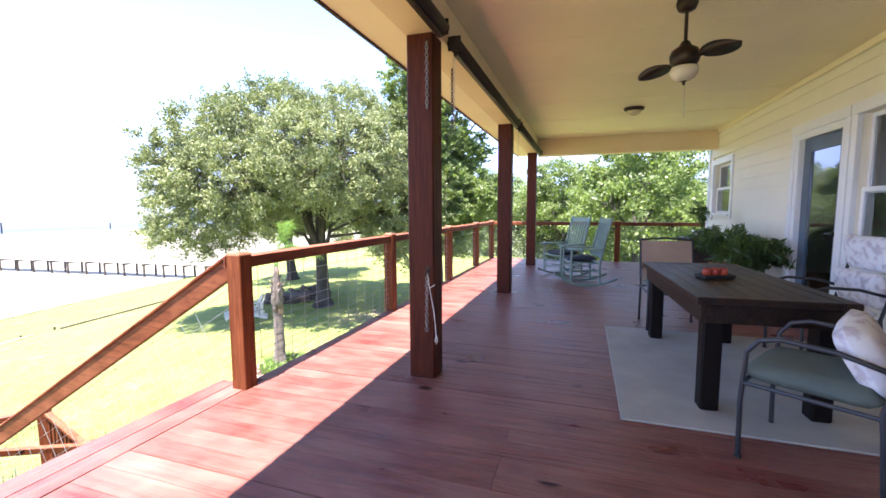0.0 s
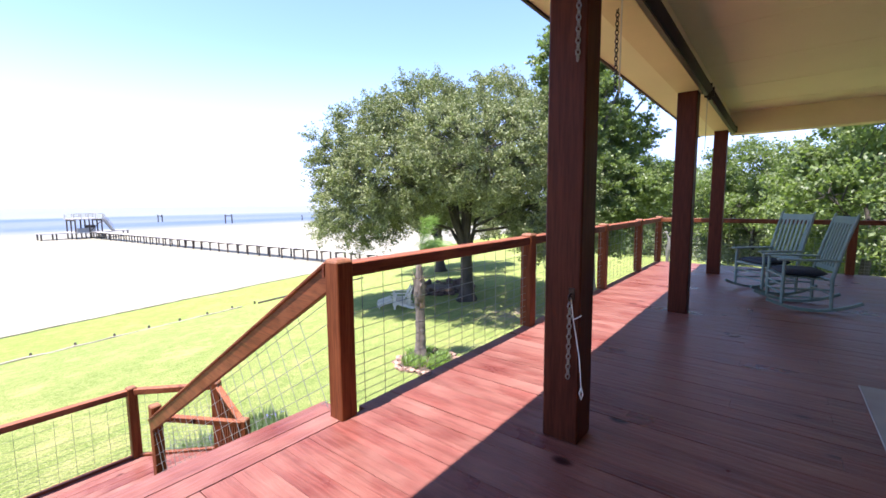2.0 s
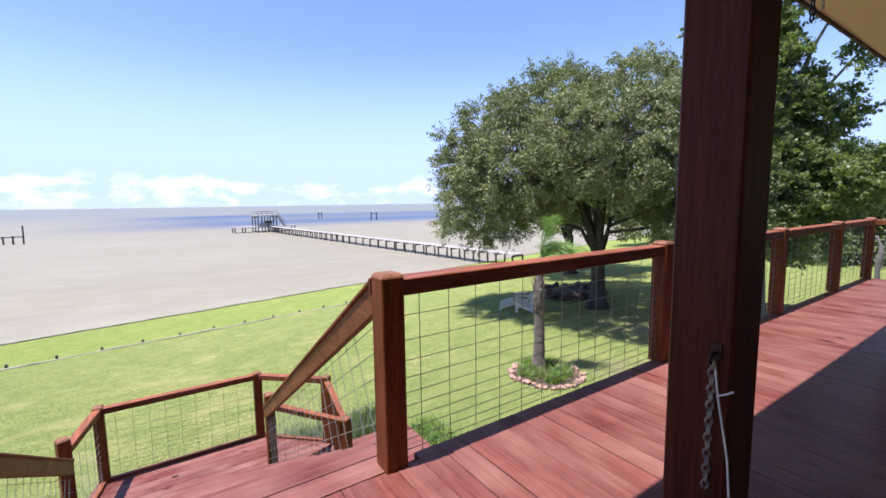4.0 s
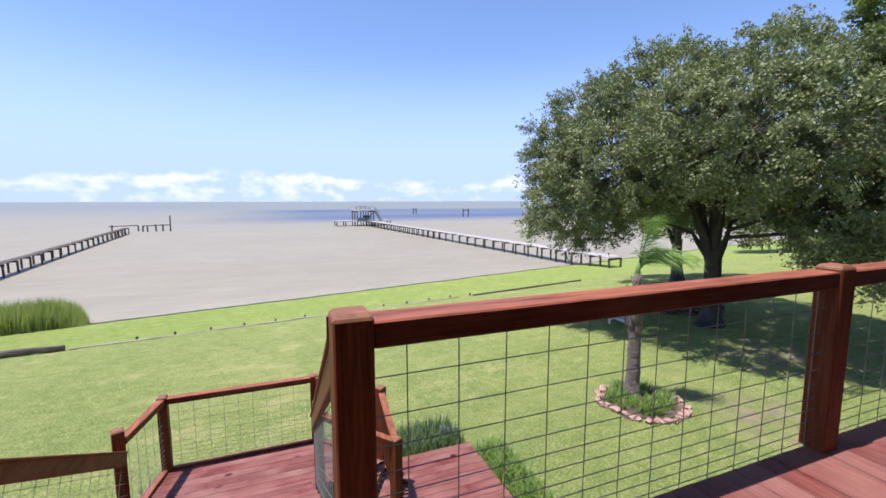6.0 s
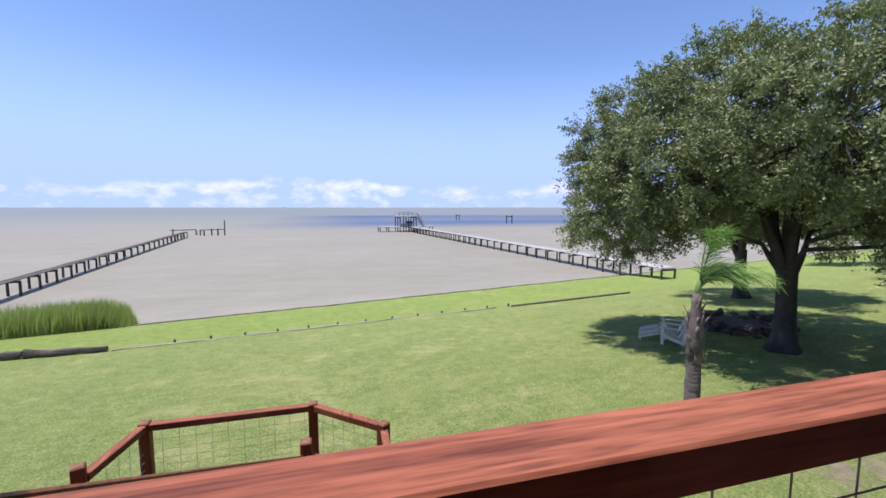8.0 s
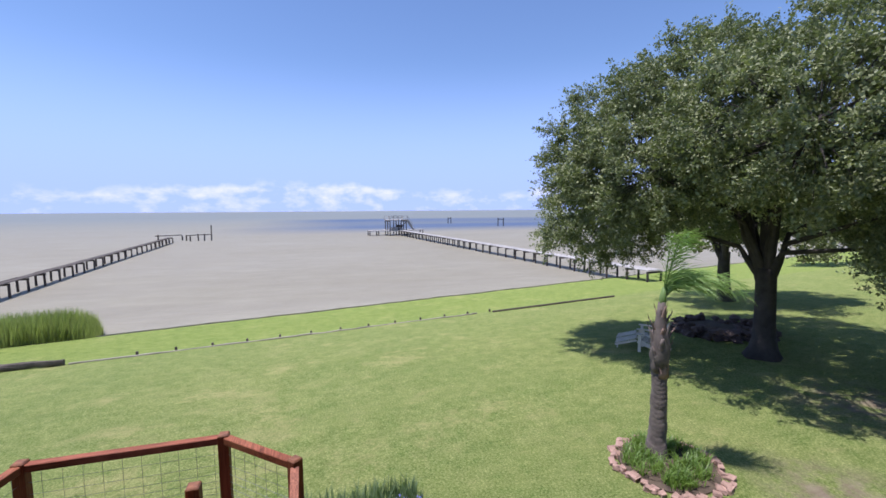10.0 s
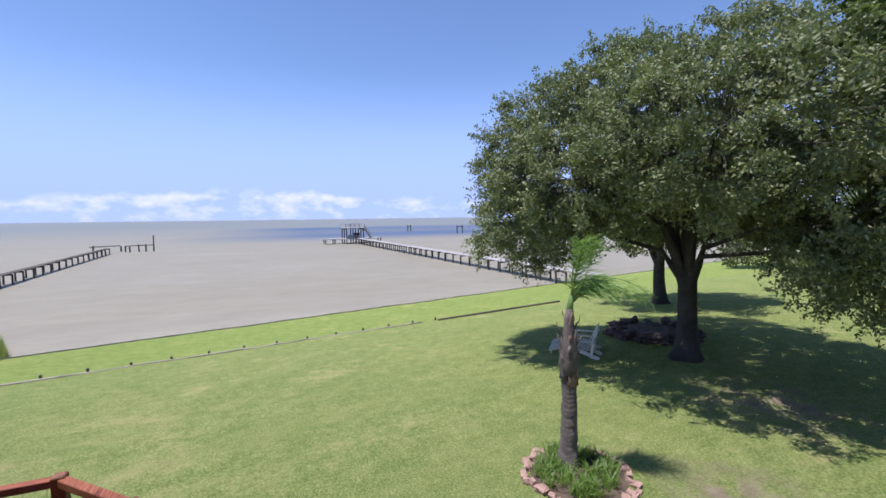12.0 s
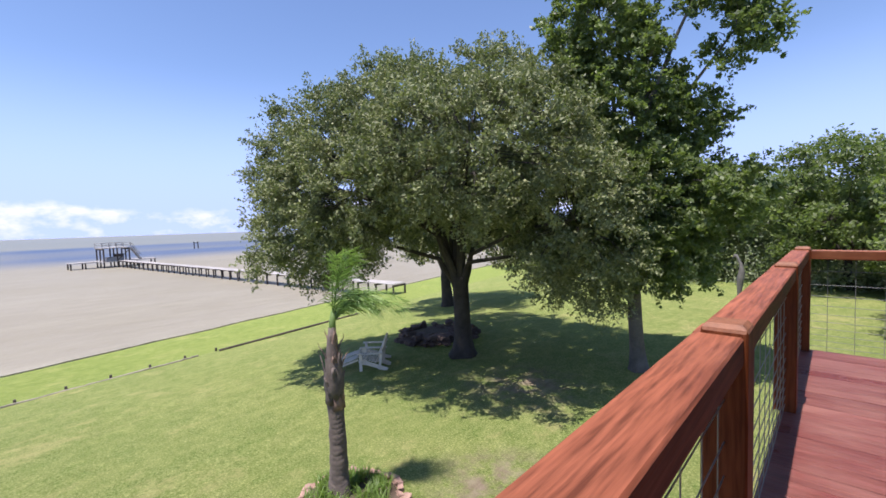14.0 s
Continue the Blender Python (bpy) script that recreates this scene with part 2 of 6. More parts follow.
def cloud_material():
    """Sea haze low over the horizon, with fair-weather clouds in it, thinning upwards."""
    m, nt, b = blank("cloud", 1.0)
    puff = noise_at(nt, coords(nt, (0.0042, 0.0042, 0.0085)), 1.0, 8, 0.58)
    bank = noise_at(nt, coords(nt, (0.0006, 0.0006, 0.0004)), 1.0, 3)
    sep = nt.nodes.new("ShaderNodeSeparateXYZ")
    nt.links.new(nt.nodes.new("ShaderNodeNewGeometry").outputs["Position"], sep.inputs[0])

    def by_height(lo, hi, a, z, kind="LINEAR"):
        r = nt.nodes.new("ShaderNodeMapRange")
        r.interpolation_type = kind
        r.inputs["From Min"].default_value, r.inputs["From Max"].default_value = lo, hi
        r.inputs["To Min"].default_value, r.inputs["To Max"].default_value = a, z
        nt.links.new(sep.outputs[2], r.inputs["Value"])
        return r.outputs[0]

    def calc(op, p, q):
        n = nt.nodes.new("ShaderNodeMath")
        n.operation = op
        for sock, v in zip(n.inputs, (p, q)):
            if isinstance(v, (int, float)):
                sock.default_value = v
            else:
                nt.links.new(v, sock)
        return n.outputs[0]

    lift = calc("MULTIPLY", calc("SUBTRACT", bank, 0.5), 420.0)
    top = nt.nodes.new("ShaderNodeMapRange")
    top.inputs["From Min"].default_value, top.inputs["From Max"].default_value = 290.0, 170.0
    nt.links.new(calc("SUBTRACT", sep.outputs[2], lift), top.inputs["Value"])
    body = calc("MULTIPLY", calc("ADD", calc("MULTIPLY", top.outputs[0], 0.28), puff), by_height(60, 190, 0.82, 1.0))
    cover = ramp(nt, body, ((0.64, (0, 0, 0)), (0.88, (1, 1, 1))))
    cover = calc("MULTIPLY", cover, top.outputs[0])
    col = mix(nt, calc("MULTIPLY", cover, 0.8), (0.385, 0.515, 0.92), (0.8, 0.8, 0.92))
    alpha = calc("MAXIMUM", by_height(120, 1500, 0.95, 0.0, "SMOOTHSTEP"), calc("MULTIPLY", cover, 0.55))
    em, tp, ms = nt.nodes.new("ShaderNodeEmission"), nt.nodes.new("ShaderNodeBsdfTransparent"), nt.nodes.new("ShaderNodeMixShader")
    nt.links.new(col, em.inputs[0])
    nt.links.new(alpha, ms.inputs[0])
    nt.links.new(tp.outputs[0], ms.inputs[1])
    nt.links.new(em.outputs[0], ms.inputs[2])
    nt.links.new(ms.outputs[0], nt.nodes["Material Output"].inputs[0])
    return m


deck_wood = wood("red_stained_decking", (0.1, 0.019, 0.0145), (0.24, 0.072, 0.055), 0, 0.36, 0.3, 0.7, 0.12, (0.44, 0.25, 0.19), streak=0.22, worn=(0.34, 0.9))
deck_wood_y = wood("red_stained_decking_along", (0.1, 0.019, 0.0145), (0.24, 0.072, 0.055), 1, 0.36, 0.3, 0.7, 0.12, (0.44, 0.25, 0.19), streak=0.22, worn=(0.34, 0.9))
rail_wood = wood("red_cedar_rail_along", (0.06, 0.013, 0.006), (0.2, 0.056, 0.025), 1, 0.5, 0.12, 0.6, 0.15, (0.36, 0.14, 0.075), sunlit_top=(0.41, 0.138, 0.072))
rail_wood_x = wood("red_cedar_rail_across", (0.08, 0.018, 0.007), (0.23, 0.07, 0.026), 0, 0.5, 0.12, 0.45, 0.15, (0.4, 0.165, 0.075), sunlit_top=(0.41, 0.145, 0.075))
post_wood = wood("red_cedar_post", (0.09, 0.021, 0.007), (0.225, 0.07, 0.026), 2, 0.5, 0.12, 0.35, 0.15)
column_wood = wood("dark_red_stained_timber", (0.048, 0.0105, 0.005), (0.105, 0.027, 0.0125), 2, 0.5, 0.1, 0.4, 0.1)
for stained, gloss in ((deck_wood, 0.2), (deck_wood_y, 0.2), (rail_wood, 0.15), (rail_wood_x, 0.15), (post_wood, 0.12), (column_wood, 0.12)):
    stained.node_tree.nodes["Principled BSDF"].inputs["Specular IOR Level"].default_value = gloss
end_grain = plain("sawn_end_grain", (0.24, 0.092, 0.038), 0.65, 0, 0.6, 60, 12, 0.4)
wire = plain("galvanised_wire", (0.23, 0.24, 0.22), 0.4, 0.25, 0.25)
siding_paint = plain("cream_lap_siding", (0.82, 0.77, 0.63), 0.55, 0, 0.06, 40, 0.8, 0.12)
ceiling_paint = plain("cream_porch_ceiling", (0.86, 0.75, 0.53), 0.6, 0, 0.07, 30, 0.6, 0.08)
trim_paint = plain("white_trim_paint", (0.8, 0.8, 0.78), 0.4, 0, 0.05, 40, 2, 0.05)
beam_paint = plain("tan_beam_paint", (0.74, 0.59, 0.37), 0.55, 0, 0.08, 30, 1, 0.1)
shingle = plain("asphalt_shingles", (0.1, 0.085, 0.07), 0.9, 0, 0.4, 30, 3, 0.5)
door_paint = plain("slate_blue_door_paint", (0.1, 0.14, 0.19), 0.4, 0, 0.15, 40, 3, 0.08)
glass = glass_material()
dark_metal = plain("bronze_metal", (0.035, 0.022, 0.016), 0.4, 0.6, 0.25)
shade_cloth = plain("dark_brown_shade_cloth", (0.028, 0.018, 0.013), 0.8, 0, 0.25, 120, 3, 0.3)
chair_metal = plain("grey_painted_steel", (0.045, 0.046, 0.05), 0.45, 0.3, 0.2)
steel = plain("zinc_chain", (0.36, 0.34, 0.32), 0.35, 0.8, 0.25)
rope_mat = plain("white_cord", (0.75, 0.72, 0.66), 0.9, 0, 0.2, 200, 5, 0.4)
espresso = wood("espresso_tabletop", (0.012, 0.007, 0.005), (0.036, 0.021, 0.015), 1, 0.45, 0.12, 0.3, 0.2, (0.055, 0.037, 0.026), False)
espresso_z = wood("espresso_leg", (0.005, 0.003, 0.0022), (0.012, 0.0075, 0.0055), 2, 0.5, 0.1, 0.3, 0.1, None, False)
for stained in (espresso, espresso_z):
    stained.node_tree.nodes["Principled BSDF"].inputs["Specular IOR Level"].default_value = 0.14
rug_mat = plain("woven_grey_rug", (0.36, 0.33, 0.29), 0.95, 0, 0.16, 120, 2.5, 0.6)
sage_cloth = plain("sage_cushion_cloth", (0.095, 0.12, 0.1), 0.9, 0, 0.15, 160, 4, 0.4)
navy_cloth = plain("charcoal_cushion_cloth", (0.03, 0.036, 0.045), 0.9, 0, 0.2, 160, 4, 0.4)
tan_sling = plain("tan_sling_fabric", (0.36, 0.25, 0.18), 0.85, 0, 0.15, 150, 4, 0.4)
mint_paint = plain("mint_green_paint", (0.18, 0.255, 0.215), 0.45, 0, 0.12, 60, 6, 0.1)
white_glass = plain("frosted_glass_bowl", (0.56, 0.49, 0.37), 0.25, 0, 0.08)
red_glaze = plain("red_glazed_candle", (0.4, 0.045, 0.02), 0.3, 0, 0.2)
black_tray = plain("black_tray", (0.02, 0.02, 0.02), 0.4, 0, 0.2)
terracotta = plain("terracotta_pot", (0.36, 0.15, 0.08), 0.8, 0, 0.25)
pot_white = plain("white_pot", (0.7, 0.7, 0.68), 0.5, 0, 0.1)
planter_wood = wood("dark_planter_wood", (0.03, 0.016, 0.01), (0.08, 0.045, 0.03), 1, 0.6, 0.1, 0.3, 0.2, None, False)
white_wash = plain("weathered_white_paint", (0.7, 0.63, 0.51), 0.7, 0, 0.2, 40, 4, 0.2)
bark = plain("grey_oak_bark", (0.06, 0.05, 0.041), 0.95, 0, 0.5, 14, 2.5, 1.0)
bark_pale = plain("pale_grey_bark", (0.15, 0.135, 0.115), 0.95, 0, 0.45, 16, 2.5, 0.9)
palm_bark = plain("ringed_palm_bark", (0.15, 0.12, 0.098), 0.95, 0, 0.5, 22, 5, 1.0)
palm_boot = plain("dry_palm_boots", (0.25, 0.165, 0.12), 0.9, 0, 0.45, 30, 6, 0.7)
pier_wood = plain("weathered_pier_timber", (0.42, 0.39, 0.35), 0.9, 0, 0.3, 10, 1, 0.4)
pile_wood = plain("tarred_pile_timber", (0.075, 0.06, 0.05), 0.9, 0, 0.4, 8, 1, 0.5)
edge_wood = plain("weathered_edging_timber", (0.38, 0.34, 0.26), 0.95, 0, 0.45, 12, 1.3, 0.6)
old_log = plain("grey_rotten_log", (0.105, 0.085, 0.066), 0.95, 0, 0.5, 18, 3, 1.0)
stone = plain("pink_bed_stone", (0.4, 0.25, 0.185), 0.9, 0, 0.45, 18, 5, 0.6, True)
rock_dark = plain("dark_bed_rock", (0.13, 0.088, 0.07), 0.9, 0, 0.5, 12, 2.5, 0.8)
soil = plain("bed_soil", (0.1, 0.07, 0.045), 0.95, 0, 0.4, 30, 3, 0.9)
grey_stone = plain("weathered_grey_carving", (0.17, 0.16, 0.145), 0.85, 0, 0.4, 20, 4, 0.5)
lawn, bay = lawn_material(), water_material()
oak_leaf = foliage("live_oak_leaves", (0.075, 0.095, 0.036), (0.33, 0.345, 0.165), 0.18, 0.6)
tall_leaf = foliage("broad_green_leaves", (0.065, 0.095, 0.032), (0.22, 0.27, 0.09), 0.4, 0.5)
oak_leaf.node_tree.nodes["Principled BSDF"].inputs["Specular IOR Level"].default_value = 0.3
wood_leaf = foliage("woodland_leaves", (0.17, 0.21, 0.115), (0.41, 0.45, 0.28), 0.5, 0.7)
palm_leaf = foliage("palm_fronds", (0.12, 0.24, 0.05), (0.36, 0.5, 0.16), 0.5, 0.5)
fern_leaf = foliage("fern_leaves", (0.03, 0.065, 0.02), (0.09, 0.15, 0.05), 0.35)
bed_leaf = foliage("bed_ground_cover", (0.1, 0.19, 0.03), (0.28, 0.4, 0.09), 0.45)
iris_leaf = foliage("iris_leaves", (0.08, 0.12, 0.06), (0.21, 0.28, 0.14), 0.35)
reed_leaf = foliage("salt_reeds", (0.26, 0.3, 0.08), (0.5, 0.53, 0.19), 0.5, 0.85)
bloom = plain("violet_bloom", (0.22, 0.22, 0.55), 0.8, 0, 0.2)


def floral_material():
    m, nt, b = blank("white_floral_cushion", 0.9)
    mp = coords(nt, (1, 1, 1))
    f = noise_at(nt, mp, 16.0, 3, 0.5)
    c = ramp(nt, f, ((0.38, (0.5, 0.44, 0.45)), (0.46, (0.64, 0.6, 0.6)), (0.54, (0.7, 0.68, 0.67))))
    nt.links.new(c, b.inputs["Base Color"])
    bump(nt, b, noise_at(nt, mp, 90, 3), 0.3, 0.004)
    return m


floral = floral_material()


# ---- building helpers ----
def mesh_of(bm, name):
    me = bpy.data.meshes.new(name)
    bmesh.ops.recalc_face_normals(bm, faces=bm.faces)
    bm.to_mesh(me)
    bm.free()
    return me


def put(name, me, material, parent=None, label="", smooth=False):
    if not me.materials:
        me.materials.append(material)
    if smooth:
        me.polygons.foreach_set("use_smooth", [True] * len(me.polygons))
    ob = new(name, me)
    ob.parent = parent
    if label:
        tagged(ob, label)
    return ob


def part(name, bm, material, parent=None, label="", smooth=False):
    return put(name, mesh_of(bm, name), material, parent, label, smooth)


def thing(name, label, category, at=(0, 0, 0), turn=0.0, group="", kind=""):
    ob = new(name)
    ob.empty_display_size = 0.1
    ob.matrix_basis = pose(*at, 0, 0, turn)
    return tagged(ob, label, category, group, kind)


def box(bm, x0, x1, y0, y1, z0, z1, bev=0.0, seg=1):
    r = bmesh.ops.create_cube(bm, size=1, matrix=Matrix.LocRotScale(((x0 + x1) / 2, (y0 + y1) / 2, (z0 + z1) / 2), None, (abs(x1 - x0), abs(y1 - y0), abs(z1 - z0))))
    if bev:
        es = {e for v in r["verts"] for e in v.link_edges}
        bmesh.ops.bevel(bm, geom=list(es), offset=bev, segments=seg, profile=0.6, affect="EDGES")
    return bm


def boxed(x0, x1, y0, y1, z0, z1, bev=0.0, seg=1):
    return box(bmesh.new(), x0, x1, y0, y1, z0, z1, bev, seg)


def beam(bm, p, q, w, h, bev=0.0, up=(0, 0, 1)):
    """A squared timber from p to q, w wide and h high."""
    p, q = Vector(p), Vector(q)
    y = (q - p).normalized()
    x = y.cross(Vector(up))
    x = x.normalized() if x.length > 1e-4 else Vector((1, 0, 0))
    z = x.cross(y)
    m = Matrix((x, y, z)).transposed().to_4x4()
    m.translation = (p + q) / 2
    r = bmesh.ops.create_cube(bm, size=1, matrix=m @ Matrix.Diagonal((w, (q - p).length, h, 1)))
    if bev:
        bmesh.ops.bevel(bm, geom=list({e for v in r["verts"] for e in v.link_edges}), offset=bev, segments=1, affect="EDGES")
    return bm


def tube(bm, pts, radii, n=8, caps=True):
    """A round bar through the points."""
    pts = [Vector(p) for p in pts]
    if isinstance(radii, (int, float)):
        radii = [radii] * len(pts)
    rings, side = [], None
    for i, p in enumerate(pts):
        d = (pts[min(i + 1, len(pts) - 1)] - pts[max(i - 1, 0)]).normalized()
        if side is None:
            side = d.orthogonal().normalized()
        side = (side - d * side.dot(d))
        side = side.normalized() if side.length > 1e-5 else d.orthogonal().normalized()
        other = d.cross(side)
        rings.append([bm.verts.new(p + (side * math.cos(a) + other * math.sin(a)) * radii[i]) for a in [2 * math.pi * k / n for k in range(n)]])
    for a, b in zip(rings, rings[1:]):
        for k in range(n):
            bm.faces.new((a[k], a[(k + 1) % n], b[(k + 1) % n], b[k]))
    if caps:
        bm.faces.new(rings[0][::-1])
        bm.faces.new(rings[-1])
    return bm


def lathe(bm, prof, n=20, at=(0, 0, 0)):
    """A turned shape from (radius, height) pairs."""
    rings = []
    for r, z in prof:
        rings.append([bm.verts.new((at[0] + r * math.cos(2 * math.pi * k / n), at[1] + r * math.sin(2 * math.pi * k / n), at[2] + z)) for k in range(n)])
    for a, b in zip(rings, rings[1:]):
        for k in range(n):
            bm.faces.new((a[k], a[(k + 1) % n], b[(k + 1) % n], b[k]))
    bm.faces.new(rings[0][::-1])
    bm.faces.new(rings[-1])
    return bm


def cushion(bm, sx, sy, sz, m, puff=0.5, nx=10, ny=10):
    """A stuffed pad, thinner at its piped edge."""
    def grid(sign):
        rows = []
        for i in range(nx + 1):
            row = []
            for j in range(ny + 1):
                u, v = 2 * i / nx - 1, 2 * j / ny - 1
                k = (1 - abs(u) ** 4) * (1 - abs(v) ** 4)
                rim = 1 - 0.04 * (abs(u) ** 6 + abs(v) ** 6)
                row.append(bm.verts.new(m @ Vector((u * sx / 2 * rim, v * sy / 2 * rim, sign * sz / 2 * (1 - puff + puff * k ** 0.5) * (0.3 if k == 0 else 1)))))
            rows.append(row)
        return rows
    up, dn = grid(1), grid(-1)
    for rows in (up, dn):
        for i in range(nx):
            for j in range(ny):
                bm.faces.new((rows[i][j], rows[i + 1][j], rows[i + 1][j + 1], rows[i][j + 1]))
    rim = [(i, 0) for i in range(nx)] + [(nx, j) for j in range(ny)] + [(i, ny) for i in range(nx, 0, -1)] + [(0, j) for j in range(ny, 0, -1)]
    for (a, b), (c, d) in zip(rim, rim[1:] + rim[:1]):
        bm.faces.new((up[a][b], up[c][d], dn[c][d], dn[a][b]))
    return bm


def leaf_mesh(name, centres, normals_up, size, rng, long=1.8):
    """Many small folded leaves, one at each centre."""
    n = len(centres)
    d = rng.normal(size=(n, 3))
    d[:, 2] -= 0.15
    d /= np.linalg.norm(d, axis=1)[:, None]
    nn = rng.normal(size=(n, 3)) * 0.8 + np.array((0, 0, normals_up))
    s = np.cross(d, nn)
    s /= np.linalg.norm(s, axis=1)[:, None] + 1e-9
    k = (size * rng.uniform(0.6, 1.3, n))[:, None]
    v = np.empty((n, 4, 3))
    v[:, 0], v[:, 1], v[:, 2], v[:, 3] = centres - d * k * long / 2, centres + s * k * 0.5, centres + d * k * long / 2, centres - s * k * 0.5
    me = bpy.data.meshes.new(name)
    me.vertices.add(4 * n)
    me.vertices.foreach_set("co", v.ravel())
    me.loops.add(4 * n)
    me.loops.foreach_set("vertex_index", np.arange(4 * n, dtype=np.int32))
    me.polygons.add(n)
    me.polygons.foreach_set("loop_start", np.arange(0, 4 * n, 4, dtype=np.int32))
    me.update(calc_edges=True)
    return me


def blade_mesh(name, roots, height, width, lean, rng, bend=0.5):
    """Upright blades of grass or strap leaves, each bent over at the tip."""
    n = len(roots)
    a = rng.uniform(0, 2 * np.pi, n)
    out = np.stack((np.cos(a), np.sin(a), np.zeros(n)), 1)
    side = np.stack((-np.sin(a), np.cos(a), np.zeros(n)), 1)
    h = (height * rng.uniform(0.55, 1.2, n))[:, None]
    ln = (lean * rng.uniform(0.1, 1.2, n))[:, None]
    w = width * rng.uniform(0.6, 1.2, n)[:, None]
    z = np.array((0, 0, 1.0))
    mid = roots + z * h * 0.6 + out * ln * h * 0.35
    tip = roots + z * h * (1 - bend * 0.3 * ln) + out * ln * h
    v = np.empty((n, 5, 3))
    v[:, 0], v[:, 1], v[:, 2], v[:, 3], v[:, 4] = roots - side * w / 2, roots + side * w / 2, mid + side * w / 2.4, tip, mid - side * w / 2.4
    me = bpy.data.meshes.new(name)
    me.vertices.add(5 * n)
    me.vertices.foreach_set("co", v.ravel())
    base = np.arange(n)[:, None] * 5
    loops = (base + np.array((0, 1, 2, 4, 4, 2, 3))).ravel().astype(np.int32)
    me.loops.add(7 * n)
    me.loops.foreach_set("vertex_index", loops)
    me.polygons.add(2 * n)
    me.polygons.foreach_set("loop_start", (np.arange(n)[:, None] * 7 + np.array((0, 4))).ravel().astype(np.int32))
    me.update(calc_edges=True)
    return me


def ground_z(x, y):
    """The lawn falls from the house to the shore."""
    u = (x + 27.6 + 0.2 * y) / 1.02
    return float(np.interp(u, (-14, -2, -0.35, -0.15, 0.6, 6, 12, 18, 22, 30), (-8, -6.2, -5.5, -4.93, -4.85, -4.5, -3.72, -3.2, -3.04, -2.98)))


# ---- the setting ----
def ground():
    def steps(lo, a, b, step, hi):
        v, out, s = b, [], step
        while v < hi:
            s *= 1.35
            v += s
            out.append(min(v, hi))
        neg, v, s = [], a, step
        while v > lo:
            s *= 1.35
            v -= s
            neg.append(max(v, lo))
        return neg[::-1] + list(np.arange(a, b + 0.01, step)) + out
    ys = steps(-4000, -20, 60, 1.0, 4000)
    us = [-900, -60, -14, -6, -2, -0.35, -0.15, 0.2, 0.6, 1.5] + list(np.arange(2.5, 34, 1.0)) + [40, 60, 100, 200, 500, 1200, 3000, 4800]
    bm = bmesh.new()
    grid = []
    for y in ys:
        row = []
        for u in us:
            x = u * 1.02 - 27.6 - 0.2 * max(-400, min(400, y))
            wob = 0.18 * noise.noise((0, y * 0.35, 0)) if -2.5 < u < 2 and abs(y) < 80 else 0
            z = float(np.interp(u, (-14, -2, -0.35, -0.15, 0.6, 6, 12, 18, 22, 30), (-8, -6.2, -5.5, -4.93, -4.85, -4.5, -3.72, -3.2, -3.04, -2.98)))
            if 1 < u < 60:
                z += 0.035 * noise.noise((x * 0.3, y * 0.3, 3.0))
            row.append(bm.verts.new((x + wob, y, z)))
        grid.append(row)
    for a, b in zip(grid, grid[1:]):
        for k in range(len(us) - 1):
            bm.faces.new((a[k], a[k + 1], b[k + 1], b[k]))
    tagged(part("ground", bm, lawn, smooth=True), "mown green lawn sloping down to the bay shore", "lawn", kind="structure")
    bm = bmesh.new()
    xs = [-4000, -1500, -600, -250, -120, -70, -45, -30, -20, 60]
    yy = [-4000, -1500, -500, -150, -60, -20, 20, 60, 150, 500, 1500, 4000]
    g = [[bm.verts.new((x, y, -5.0)) for x in xs] for y in yy]
    for a, b in zip(g, g[1:]):
        for k in range(len(xs) - 1):
            bm.faces.new((a[k], a[k + 1], b[k + 1], b[k]))
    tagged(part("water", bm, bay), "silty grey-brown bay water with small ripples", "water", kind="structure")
    bm = bmesh.new()
    n, r = 96, 4300.0
    lo = [bm.verts.new((r * math.cos(2 * math.pi * k / n), r * math.sin(2 * math.pi * k / n), -5)) for k in range(n + 1)]
    hi = [bm.verts.new((v.co.x, v.co.y, 1500)) for v in lo]
    for k in range(n):
        bm.faces.new((lo[k], lo[k + 1], hi[k + 1], hi[k]))
    ob = tagged(part("backdrop", bm, cloud_material(), smooth=True), "low white fair-weather clouds over the horizon", "clouds", kind="structure")
    ob.visible_shadow = False


ground()

# the house
WX, WY = 2.98, 11.4
OPEN = [(9.92, 11.0, 1.18, 2.13), (6.42, 7.5, 0.0, 2.18), (4.6, 6.22, 0.72, 2.18)]   # y0, y1, z0, z1: far window, door, near window


def wall_pieces(name, x0, x1, openings, material):
    """A wall along y with real openings, built of blocks round them."""
    bm = bmesh.new()
    cuts = sorted({-5.0, WY} | {v for o in openings for v in o[:2]})
    for a, b in zip(cuts, cuts[1:]):
        mid = (a + b) / 2
        z = -0.25
        for o in sorted((o for o in openings if o[0] < mid < o[1]), key=lambda o: o[2]):
            if o[2] > z:
                box(bm, x0, x1, a, b, z, o[2])
            z = o[3]
        box(bm, x0, x1, a, b, z, 2.82)
    return part(name, bm, material)


wall_east = tagged(wall_pieces("wall_east", WX + 0.02, WX + 0.16, OPEN, siding_paint), "cream lap-siding house wall facing the porch", "wall", kind="structure")


